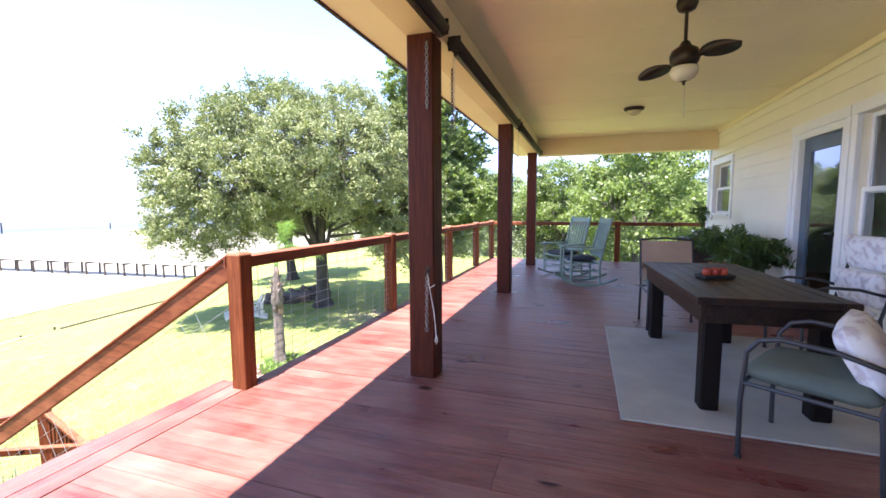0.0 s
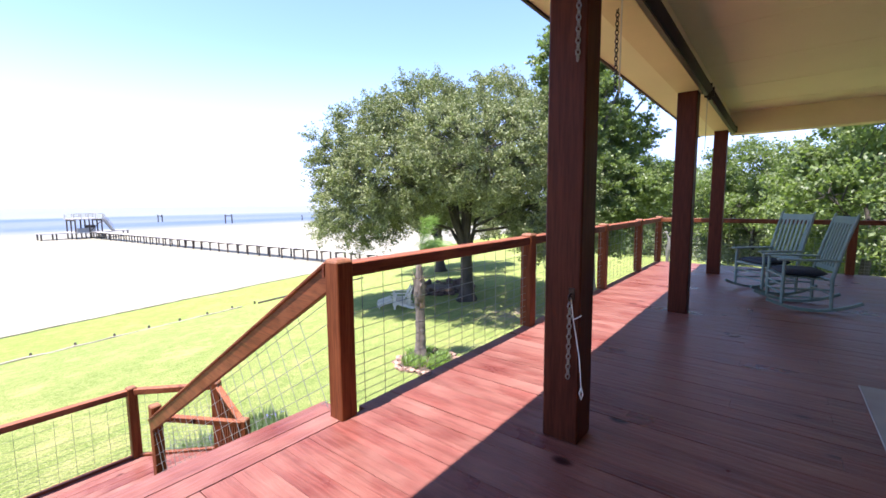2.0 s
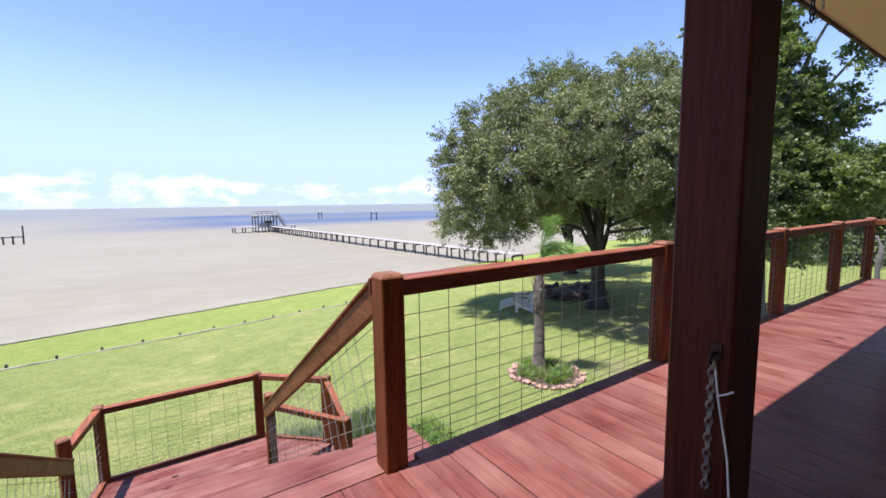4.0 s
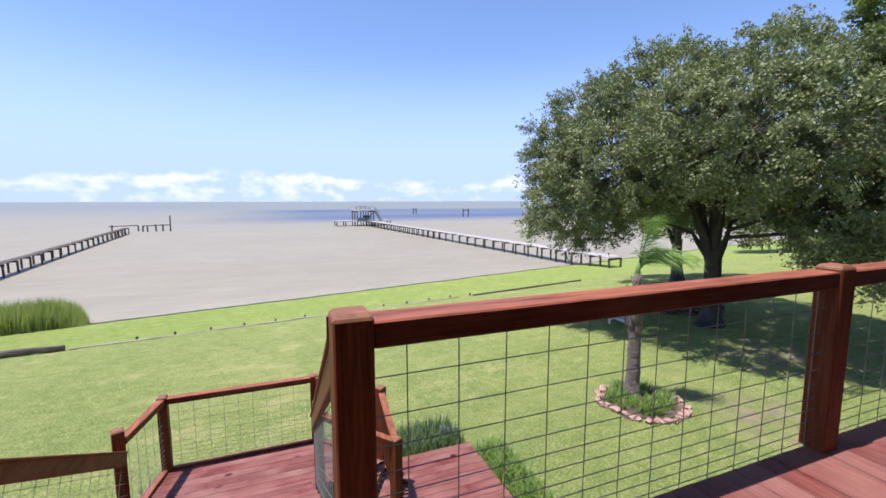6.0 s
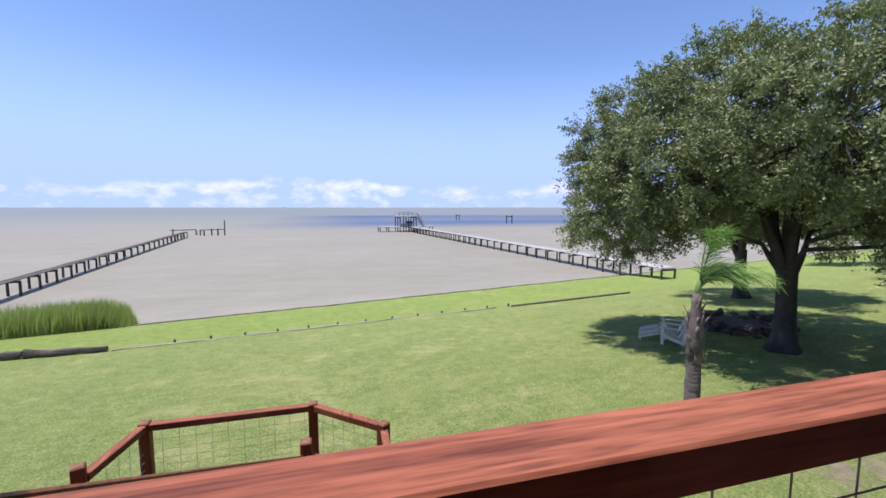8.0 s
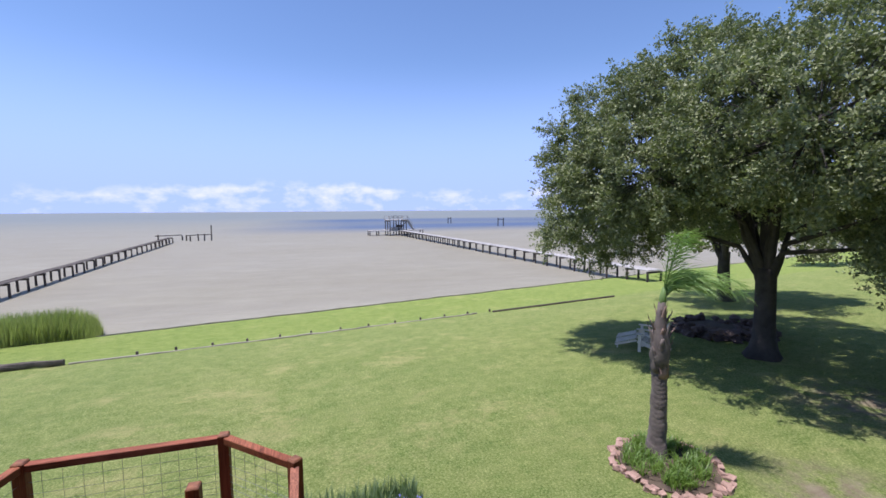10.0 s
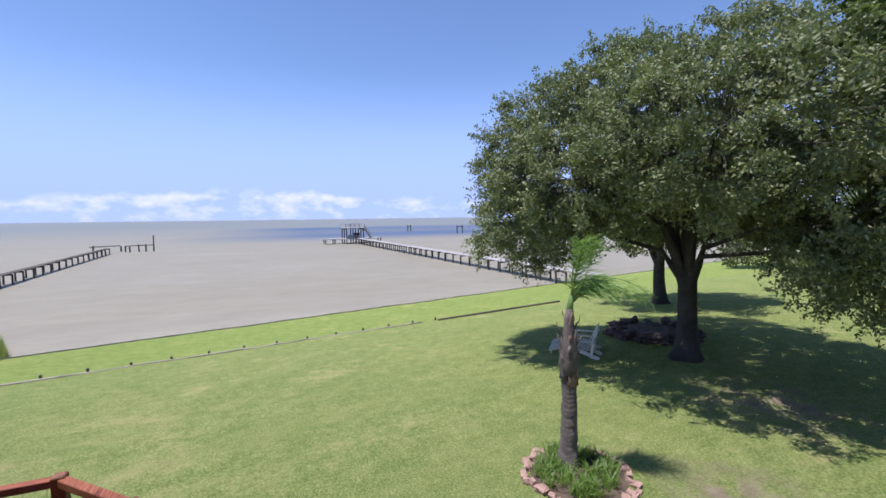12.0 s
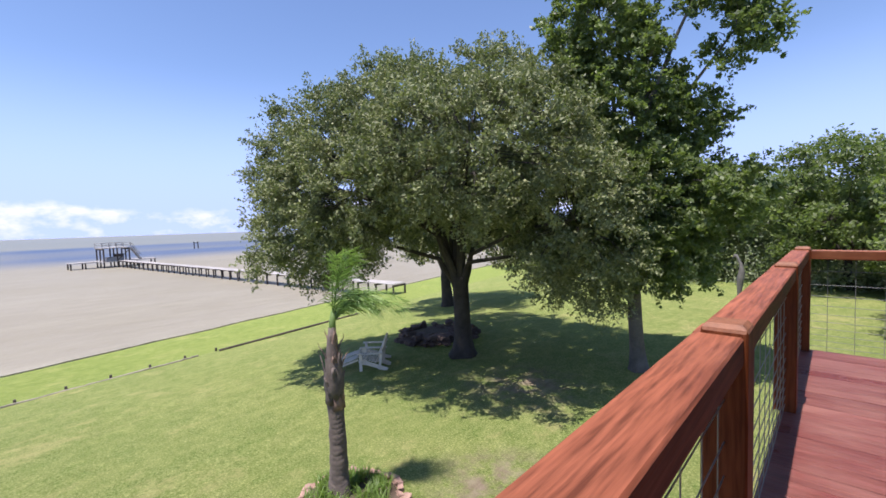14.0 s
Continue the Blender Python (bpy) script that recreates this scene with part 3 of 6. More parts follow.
def siding():
    """Lap boards, cut round the openings."""
    step, made = 0.178, {}
    row, z = 0, -0.2
    while z < 2.8:
        h = min(step, 2.82 - z)
        spans = [(-5.0, WY - 0.1)]
        for y0, y1, z0, z1 in OPEN:
            y0, y1, z0, z1 = y0 - 0.1, y1 + 0.1, z0 - 0.1, z1 + 0.1
            if z + h > z0 + 0.02 and z < z1 - 0.02:
                spans = [p for a, b in spans for p in ((a, min(b, y0)), (max(a, y1), b)) if p[1] - p[0] > 0.02]
        for a, b in spans:
            key = (round(b - a, 3), round(h, 3))
            if key not in made:
                bm = bmesh.new()
                vs = [bm.verts.new((x, y, zz)) for y in (0, b - a) for x, zz in ((0.019, 0), (-0.016, 0), (-0.004, h), (0.019, h))]
                for f in ((0, 1, 2, 3), (7, 6, 5, 4), (0, 4, 5, 1), (1, 5, 6, 2), (2, 6, 7, 3)):
                    bm.faces.new([vs[i] for i in f])
                made[key] = mesh_of(bm, "siding_board")
            ob = put("siding_board", made[key], siding_paint, wall_east)
            ob.location = (WX, a, z)
        z += step


def opening_trim(parent, y0, y1, z0, z1, w=0.09, sill=True):
    """White casing round an opening."""
    part("casing", boxed(WX - 0.03, WX + 0.02, y0 - w, y0, z0 - (w if sill else 0), z1, 0.004), trim_paint, parent)
    part("casing", boxed(WX - 0.03, WX + 0.02, y1, y1 + w, z0 - (w if sill else 0), z1, 0.004), trim_paint, parent)
    part("head_casing", boxed(WX - 0.035, WX + 0.02, y0 - w, y1 + w, z1, z1 + w + 0.02, 0.004), trim_paint, parent)
    if sill:
        part("window_sill", boxed(WX - 0.06, WX + 0.06, y0 - 0.02, y1 + 0.02, z0 - 0.04, z0, 0.005), trim_paint, parent)


def sash_window(name, y0, y1, z0, z1, label):
    w = tagged(new(name), label, "window", kind="structure")
    opening_trim(w, y0, y1, z0, z1)
    mid = z0 + (z1 - z0) * 0.5
    for a, b, x in ((z0, mid + 0.03, WX + 0.05), (mid - 0.03, z1, WX + 0.085)):
        f = bmesh.new()
        t = 0.045
        box(f, x, x + 0.032, y0, y0 + t, a, b)
        box(f, x, x + 0.032, y1 - t, y1, a, b)
        box(f, x, x + 0.032, y0 + t, y1 - t, a, a + t)
        box(f, x, x + 0.032, y0 + t, y1 - t, b - t, b)
        fr = part("window_frame", f, trim_paint, w)
        p = part("pane", boxed(x + 0.012, x + 0.018, y0 + t, y1 - t, a + t, b - t), glass, fr, "dark reflecting glass pane")
        p.visible_shadow = False


sash_window("window_1", *OPEN[0], "small white double-hung window in cream siding")
sash_window("window_2", *OPEN[2], "wide white double-hung window beside the porch door")
door = tagged(new("door_1"), "slate-blue porch door with a tall glass light, closed", "door", kind="structure")
opening_trim(door, *OPEN[1], sill=False)
f = bmesh.new()
box(f, WX + 0.05, WX + 0.095, 6.5, 6.64, 0.02, 2.1)
box(f, WX + 0.05, WX + 0.095, 7.26, 7.42, 0.02, 2.1)
box(f, WX + 0.05, WX + 0.095, 6.64, 7.26, 0.02, 0.3)
box(f, WX + 0.05, WX + 0.095, 6.64, 7.26, 1.95, 2.1)
leaf = part("door_leaf", f, door_paint, door)
part("pane", boxed(WX + 0.066, WX + 0.074, 6.64, 7.26, 0.3, 1.95), glass, leaf, "tall reflecting glass pane").visible_shadow = False
jb = bmesh.new()
box(jb, WX - 0.01, WX + 0.14, 6.42, 6.497, 0, 2.18)
box(jb, WX - 0.01, WX + 0.14, 7.423, 7.5, 0, 2.18)
box(jb, WX - 0.01, WX + 0.14, 6.497, 7.423, 2.103, 2.18)
part("door_frame", jb, trim_paint, door)
hb = bmesh.new()
tube(hb, ((WX + 0.05, 6.57, 1.0), (WX + 0.0, 6.57, 1.0)), 0.025, 10)
tube(hb, ((WX + 0.0, 6.57, 1.0), (WX - 0.005, 6.68, 1.0)), 0.012, 8)
part("door_handle", hb, dark_metal, door, "dark bronze lever handle")

tagged(part("trim_corner", boxed(WX - 0.025, WX + 0.02, WY - 0.1, WY + 0.025, -0.2, 2.8, 0.004), trim_paint), "white corner board at the end of the house wall", "trim", kind="structure")
bm = bmesh.new()
box(bm, WX + 0.16, 9.0, WY - 0.14, WY, -3, 2.82)
box(bm, WX + 0.16, 9.0, -5.0, -4.86, -3, 2.82)
box(bm, 9.0, 9.14, -5.0, WY, -3, 2.82)
box(bm, WX + 0.02, WX + 0.16, -5.0, WY, -3, -0.25)
tagged(part("wall_back", bm, siding_paint), "plain cream outer walls that close the house", "wall", kind="structure")
tagged(part("floor_inside", boxed(WX + 0.16, 9.0, -4.86, WY - 0.14, -0.15, 0.0), planter_wood), "dark indoor floor behind the windows", "floor", kind="structure")
tagged(part("ceiling_inside", boxed(WX + 0.16, 9.0, -4.86, WY - 0.14, 2.7, 2.8), siding_paint), "plain indoor ceiling behind the windows", "ceiling", kind="structure")

# porch ceiling of wide painted boards, its beams, the soffit and the roof
bm = bmesh.new()
box(bm, -0.54, WX + 0.02, -5, 10.82, 2.825, 2.9)
for k in range(13):
    y = -4.6 + k * 1.22
    box(bm, -0.54, WX, y, y + 0.012, 2.822, 2.825)
tagged(part("ceiling", bm, ceiling_paint), "cream painted porch ceiling panels", "ceiling", kind="structure")
tagged(part("trim_crown", boxed(WX - 0.05, WX - 0.018, -5, 10.8, 2.75, 2.823, 0.01), ceiling_paint), "cream strip where wall and porch ceiling meet", "trim", kind="structure")
tagged(part("beam_long", boxed(-0.77, -0.54, -5, 11.1, 2.525, 2.9, 0.006), beam_paint), "tan painted beam over the porch columns", "beam", kind="structure")
tagged(part("beam_end", boxed(-0.54, WX + 0.02, 10.82, 11.1, 2.46, 2.9, 0.006), beam_paint), "tan painted beam across the porch end", "beam", kind="structure")
tagged(part("soffit", boxed(-1.055, -0.77, -5, 11.4, 2.535, 2.56), ceiling_paint), "cream soffit under the roof edge", "soffit", kind="structure")
tagged(part("fascia", boxed(-1.08, -1.055, -5, 11.42, 2.52, 2.7, 0.004), planter_wood), "dark fascia board along the roof edge", "fascia", kind="structure")
bm = bmesh.new()
vs = [bm.verts.new(p) for y in (-5.2, 11.5) for p in ((-1.1, y, 2.70), (-1.1, y, 2.76), (4.0, y, 4.3), (9.6, y, 2.76), (9.6, y, 2.7), (4.0, y, 4.2))]
for a in range(6):
    bm.faces.new((vs[a], vs[(a + 1) % 6], vs[6 + (a + 1) % 6], vs[6 + a]))
for o in (0, 6):
    bm.faces.new([vs[o + k] for k in (0, 1, 2, 5)])
    bm.faces.new([vs[o + k] for k in (2, 3, 4, 5)])
tagged(part("roof", bm, shingle), "brown shingle roof over house and porch", "roof", kind="structure")
bm = bmesh.new()
for y in (11.38, -5.05):
    vs = [bm.verts.new(p) for p in ((-1.1, y, 2.56), (9.14, y, 2.56), (9.14, y, 2.78), (4.0, y, 4.2), (-1.1, y, 2.7))]
    bm.faces.new(vs)
tagged(part("gable", bm, siding_paint), "cream gable ends under the roof", "gable", kind="structure")


# the deck
DX0, DY1 = -1.825, 12.12
deck = tagged(new("floor_deck"), "red-stained plank deck with worn, weathered boards", "deck floor", kind="structure")
bm = bmesh.new()
box(bm, DX0 + 0.02, WX, -5, DY1 - 0.04, -0.2, -0.045)
box(bm, DX0 - 0.026, DX0 + 0.02, -5, DY1, -0.24, -0.037)
box(bm, DX0, 4.6, DY1 - 0.04, DY1, -0.24, -0.03)
box(bm, WX, 4.6, WY + 0.02, DY1 - 0.04, -0.2, -0.045)
for x, y in ((-1.75, -2), (-1.75, 5.8), (-1.75, 11.9), (0.6, 11.9), (2.7, 11.9)):
    box(bm, x - 0.08, x + 0.08, y - 0.08, y + 0.08, ground_z(x, y) - 0.3, -0.2)
part("substructure", bm, column_wood, deck, "dark joists and posts under the boards")


def plank_mesh(length, width, thick, along):
    bm = bmesh.new()
    prof = ((0, -thick), (width, -thick), (width, 0), (0, 0))
    vs = [[bm.verts.new((l, w, z) if along == "x" else (w, l, z)) for w, z in prof] for l in (0, length)]
    for k in range(4):
        bm.faces.new((vs[0][k], vs[0][(k + 1) % 4], vs[1][(k + 1) % 4], vs[1][k]))
    bm.faces.new(vs[0])
    bm.faces.new(vs[1][::-1])
    return mesh_of(bm, "plank")


def deck_planks():
    rng = random.Random(5)
    w = 0.142
    y = -5.0
    meshes = {}
    while y < DY1 - 0.1:
        x0 = -1.855 if y > 3.42 else -1.79
        x1 = 4.6 if y > WY + 0.03 else WX
        cut = x0 + rng.choice((1.9, 2.4, 2.9, 3.4))
        gap = rng.choice((0.0015, 0.0015, 0.003, 0.006))
        for a, b in ((x0, cut - 0.001), (cut + 0.001, x1)):
            key = (round(b - a, 3), gap)
            if key not in meshes:
                meshes[key] = plank_mesh(b - a, w - gap, 0.035, "x")
            ob = put("plank", meshes[key], deck_wood, deck)
            ob.location = (a, y, rng.uniform(-0.002, 0.0))
        y += w
    for x in (-2.09, -1.94):
        me = plank_mesh(3.42 + 5.0, 0.142, 0.035, "y")
        put("border_plank", me, deck_wood_y, deck).location = (x, -5.0, 0.0)


# stairs and landing
LAND = -2.4
TOPX, BOTX = -2.06, -5.9
SY0, SY1 = 1.45, 3.42
stair = tagged(new("stairs_1"), "red-stained wooden stairs from deck down to landing", "stairs", kind="structure")
bm = bmesh.new()
N = 13
for y in (SY0 + 0.03, (SY0 + SY1) / 2, SY1 - 0.03):
    beam(bm, (TOPX + 0.05, y, -0.22), (BOTX, y, LAND - 0.16), 0.04, 0.28)
part("stringer", bm, column_wood, stair)
for k in range(1, N):
    x = TOPX - (TOPX - BOTX) * (k - 1) / (N - 1)
    z = LAND * k / N
    part("tread", boxed(x - 0.33, x + 0.0, SY0, SY1, z - 0.035, z, 0.006), deck_wood_y, stair)
    part("riser", boxed(x - 0.02, x, SY0, SY1, z, z - LAND / N - 0.035), deck_wood_y, stair)

landing = tagged(new("landing_1"), "red-stained plank stair landing with cut corners", "landing", kind="structure")
POLY = [(-7.13, 1.55), (-6.05, 1.3), (-5.88, 1.4), (-5.88, 3.55), (-6.2, 4.52), (-7.13, 3.68)]


def clipped(bm, poly):
    for (ax, ay), (bx, by) in zip(poly, poly[1:] + poly[:1]):
        n = Vector((by - ay, -(bx - ax), 0))
        bmesh.ops.bisect_plane(bm, geom=bm.verts[:] + bm.edges[:] + bm.faces[:], plane_co=(ax, ay, 0), plane_no=n, clear_outer=True)
    bmesh.ops.holes_fill(bm, edges=[e for e in bm.edges if e.is_boundary])
    return bm


def landing_planks():
    x = -7.14
    while x < -5.88:
        bm = boxed(x, x + 0.136, 1.2, 4.6, LAND - 0.035, LAND, 0.005)
        clipped(bm, POLY)
        if bm.verts:
            part("plank", bm, deck_wood_y, landing)
        x += 0.142
    bm = boxed(-7.2, -5.8, 1.2, 4.6, LAND - 0.22, LAND - 0.04)
    clipped(bm, POLY)
    for px, py in ((-7.05, 1.62), (-7.05, 3.6), (-5.95, 1.5), (-5.95, 3.5)):
        box(bm, px - 0.05, px + 0.05, py - 0.05, py + 0.05, ground_z(px, py) - 0.3, LAND - 0.2)
    part("substructure", bm, column_wood, landing)


lower = tagged(new("stairs_2"), "short red-stained stairs from landing to lower platform", "stairs", kind="structure")
LOW = -2.86
fdir = Vector((0.47, 0.9, 0)).normalized()
fside = Vector((-fdir.y, fdir.x, 0))
for k in range(1, 3):
    o = Vector((-6.05, 4.03, LAND + (LOW - LAND) * k / 3)) + fdir * (0.28 * (k - 1))
    bm = bmesh.new()
    beam(bm, o + fside * -0.75 + fdir * 0.14, o + fside * 0.52 + fdir * 0.14, 0.31, 0.04, 0.005)
    part("tread", bm, deck_wood, lower)
    bm = bmesh.new()
    beam(bm, o + fside * -0.73 + Vector((0, 0, 0.075)), o + fside * 0.5 + Vector((0, 0, 0.075)), 0.02, 0.15)
    part("riser", bm, deck_wood, lower)
bm = bmesh.new()
for s in (-0.72, 0.5):
    a = Vector((-6.05, 4.03, LAND - 0.2)) + fside * s
    beam(bm, a, a + fdir * 0.75 + Vector((0, 0, LOW - LAND + 0.02)), 0.04, 0.2)
part("stringer", bm, column_wood, lower)
platform = tagged(new("landing_2"), "low red-stained wooden platform beside flower bed", "platform", kind="structure")


def platform_planks():
    x = -6.85
    while x < -4.8:
        put("plank", plank_mesh(1.5, 0.137, 0.04, "y"), deck_wood_y, platform).location = (x, 4.62, LOW)
        x += 0.143
    bm = boxed(-6.84, -4.75, 4.64, 6.1, ground_z(-6, 5.4) - 0.2, LOW - 0.042)
    part("substructure", bm, column_wood, platform)


# railings
H_POST, H_RAIL, RH = 0.985, 0.955, 0.085
W_POST = 0.12


def post(parent, x, y, z0, z1, w=W_POST, turn=0.0):
    """A squared post with a chamfered top showing end grain."""
    bm = bmesh.new()
    h = w / 2
    prof = ((h, 0), (h, z1 - z0 - 0.022), (h - 0.004, z1 - z0 - 0.012), (h - 0.016, z1 - z0))
    rings = [[bm.verts.new((sx * r, sy * r, z)) for sx, sy in ((-1, -1), (1, -1), (1, 1), (-1, 1))] for r, z in prof]
    for a, b in zip(rings, rings[1:]):
        for k in range(4):
            bm.faces.new((a[k], a[(k + 1) % 4], b[(k + 1) % 4], b[k]))
    bm.faces.new(rings[0][::-1])
    top = bm.faces.new(rings[-1])
    bmesh.ops.bevel(bm, geom=[e for e in bm.edges if abs(e.verts[0].co.z - e.verts[1].co.z) > 0.2], offset=0.006, segments=1, affect="EDGES")
    ob = part("post", bm, post_wood, parent)
    ob.matrix_basis = pose(x, y, z0, 0, 0, turn)
    ob.data.materials.append(end_grain)
    for p in ob.data.polygons:
        if p.normal.z > 0.3:
            p.material_index = 1
    return ob


def wire_panel(parent, p, q, height, square=False):
    """Welded stock wire between two feet p and q, with rows closer near the foot."""
    p, q = Vector(p), Vector(q)
    bm = bmesh.new()
    ln = Vector((q.x - p.x, q.y - p.y, 0)).length
    n = max(2, round(ln / 0.186))
    rng = random.Random(int(ln * 1000))
    up = Vector((0, 0, height))
    reach = 1.0
    if square:
        d = (q - p).normalized()
        nrm = Vector((0, 0, 1)) - d * d.z
        up = nrm * height
        reach = 1.0 - height * abs(d.z) / (q - p).length
        n = round(n * 1.05)
    for k in range(n):
        f = (k + (0.5 if square else 0.66)) / n * reach
        a = p.lerp(q, f)
        tube(bm, (a, a + up + Vector((rng.uniform(-0.003, 0.003), rng.uniform(-0.003, 0.003), 0))), 0.0022, 5, False)
    for f in (0.06, 0.2, 0.35, 0.52, 0.7, 0.88) if square else (0.046, 0.109, 0.172, 0.241, 0.316, 0.397, 0.488, 0.592, 0.713, 0.862):
        d = Vector((0, 0, height * f))
        off = Vector(((q - p).y, -(q - p).x, 0)).normalized() * 0.005
        tube(bm, [p.lerp(q, s) + d + off + Vector((0, 0, 0.004 * math.sin(s * 9))) for s in (0, 0.33, 0.66, 1)], 0.0022, 5, False)
    part("wire_mesh", bm, wire, parent, "welded galvanised wire mesh")


def rail(parent, p, q, w=0.1, h=RH, m=None):
    bm = bmesh.new()
    beam(bm, p, q, w, h, 0.007)
    return part("handrail", bm, m or rail_wood, parent)


def deck_railing():
    r = thing("deck_railing", "red cedar deck railing with wire mesh infill", "railing")
    ys = (3.38, 5.84, 8.27, 10.32, 12.0)
    for y in ys:
        post(r, -1.83, y, 0, H_POST)
    h = W_POST / 2
    for a, b in zip(ys, ys[1:]):
        bm = bmesh.new()
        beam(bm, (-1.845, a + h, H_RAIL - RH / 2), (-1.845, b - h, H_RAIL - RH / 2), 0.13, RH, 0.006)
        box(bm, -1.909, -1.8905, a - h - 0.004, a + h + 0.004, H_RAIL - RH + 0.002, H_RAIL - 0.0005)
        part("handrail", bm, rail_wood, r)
        wire_panel(r, (-1.832, a + h, 0.01), (-1.832, b - h, 0.01), H_RAIL - RH)
    e = thing("end_railing", "red cedar railing across the deck end", "railing")
    xs = (-1.83, 1.25, 4.4)
    for x in xs[1:]:
        post(e, x, 12.0, 0, H_POST)
    for a, b in zip(xs, xs[1:]):
        rail(e, (a + h, 12.0, H_RAIL - RH / 2), (b - h, 12.0, H_RAIL - RH / 2), 0.1, RH, rail_wood_x)
        wire_panel(e, (a + h, 12.0, 0.01), (b - h, 12.0, 0.01), H_RAIL - RH)


def stair_railings():
    dz = 1.06
    r = thing("stair_railing", "sloping red cedar stair rail with wire mesh", "railing", group="stair rails")
    s = thing("stair_railing", "sloping red cedar stair rail with wire mesh", "railing", group="stair rails")
    d, z = (-5.95, 3.56), (-6.04, 1.42)
    post(r, *d, LAND, LAND + dz + 0.1)
    post(s, -1.8, 1.3, 0, H_POST)
    for par, y, foot, top, low in ((r, 3.37, d, 0.88, 0.9), (s, 1.32, z, 0.76, 0.82)):
        p, q = Vector((-1.88, y, top)), Vector((foot[0] + 0.02, foot[1] - (0.06 if par is r else -0.05), LAND + low))
        bm = bmesh.new()
        beam(bm, p, q, 0.045, 0.145, 0.006)
        part("handrail", bm, rail_wood_x, par)
        bm = bmesh.new()
        beam(bm, p + Vector((0, 0, 0.089)), q + Vector((0, 0, 0.089)), 0.075, 0.022, 0.005)
        part("rail_cap", bm, rail_wood_x, par)
        wire_panel(par, p + Vector((-0.02, 0.0, -0.83)), q + Vector((0, 0, -0.83)), 0.78, True)
    l = thing("landing_railing", "low red cedar railing round stair landing", "railing")
    a, b, c = (-7.06, 1.62), (-7.06, 3.6), (-6.27, 4.45)
    for p, t in ((a, 0), (b, 0), (c, 40), (z, 20)):
        post(l, *p, LAND, LAND + dz + (0.12 if p is z else 0.02), W_POST, t)
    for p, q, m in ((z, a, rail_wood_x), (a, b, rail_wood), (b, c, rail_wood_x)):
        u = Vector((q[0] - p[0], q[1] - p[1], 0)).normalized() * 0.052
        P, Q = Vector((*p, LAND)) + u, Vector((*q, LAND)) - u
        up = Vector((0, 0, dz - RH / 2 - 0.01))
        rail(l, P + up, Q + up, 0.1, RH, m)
        wire_panel(l, P + Vector((0, 0, 0.04)), Q + Vector((0, 0, 0.04)), dz - RH - 0.06)
        bm = bmesh.new()
        beam(bm, P + Vector((0, 0, 0.02)), Q + Vector((0, 0, 0.02)), 0.06, 0.04, 0.003)
        part("foot_rail", bm, m, l)
    w = thing("lower_stair_railing", "short red cedar rail beside lower stairs", "railing")
    e = Vector((-5.48, 4.46, LOW))
    post(w, e.x, e.y, LOW - 0.15, -1.66, 0.12, 28)
    bm = bmesh.new()
    beam(bm, Vector((d[0], d[1], LAND + dz - 0.09)) + fdir * 0.05, Vector((e.x, e.y, -1.72)) - fdir * 0.05, 0.1, 0.07, 0.005)
    part("handrail", bm, rail_wood_x, w)
    wire_panel(w, Vector((*d, LAND - 0.05)) + fdir * 0.05, Vector((e.x, e.y, LOW + 0.08)) - fdir * 0.05, 0.85)
    g = thing("baluster_rail", "sloping red cedar rail with close square balusters", "railing")
    p, q = Vector((c[0] + 0.06, c[1], LAND + dz - 0.06)), Vector((e.x - 0.07, e.y, -1.72))
    bm = bmesh.new()
    beam(bm, p, q, 0.09, 0.04, 0.004)
    part("handrail", bm, rail_wood_x, g)
    for k in range(9):
        o = p.lerp(q, (k + 0.5) / 9)
        part("baluster", boxed(o.x - 0.018, o.x + 0.018, o.y - 0.018, o.y + 0.018, o.z - 0.85, o.z - 0.02), post_wood, g)


deck_railing()
stair_railings()


# porch columns with the rolled sun shades hung on their inner side
def columns():
    for k, y in enumerate((4.03, 7.43, 10.82)):
        c = tagged(part("porch_column", boxed(-0.76, -0.56, y - 0.1, y + 0.1, 0.0, 2.53, 0.008), column_wood), "dark red-stained square timber porch column", "column", "porch columns")
    for y0, y1 in ((-1.2, 3.9), (4.16, 7.34), (7.5, 10.75)):
        t = thing("roller_shade", "dark brown rolled-up sun shade under the beam", "roller shade", group="rolled sun shades")
        bm = bmesh.new()
        tube(bm, ((-0.475, y0, 2.52), (-0.475, y1, 2.52)), 0.052, 14)
        part("roll", bm, shade_cloth, t, smooth=True)
        for y in (y0 + 0.02, y1 - 0.02):
            bm = bmesh.new()
            box(bm, -0.525, -0.425, y - 0.006, y + 0.006, 2.47, 2.575, 0.003)
            part("bracket", bm, dark_metal, t)
        bm = bmesh.new()
        beam(bm, (-0.475, y0 + 0.05, 2.452), (-0.475, y1 - 0.05, 2.452), 0.03, 0.018)
        part("hem_bar", bm, dark_metal, t)
        bm = bmesh.new()
        tube(bm, ((-0.50, y0 + 0.1, 2.47), (-0.50, y0 + 0.1, 1.9)), 0.004, 5)
        part("pull_cord", bm, rope_mat, t)


def chain(bm, p, q, link=0.034):
    p, q = Vector(p), Vector(q)
    n = max(2, int((q - p).length / (link * 0.78)))
    d = (q - p).normalized()
    a = d.orthogonal().normalized()
    for k in range(n):
        c = p.lerp(q, (k + 0.5) / n)
        s = a if k % 2 else d.cross(a)
        ring = [c + d * (math.cos(t) * link * 0.52) + s * (math.sin(t) * link * 0.3) for t in [2 * math.pi * i / 8 for i in range(9)]]
        tube(bm, ring, 0.0036, 5, False)


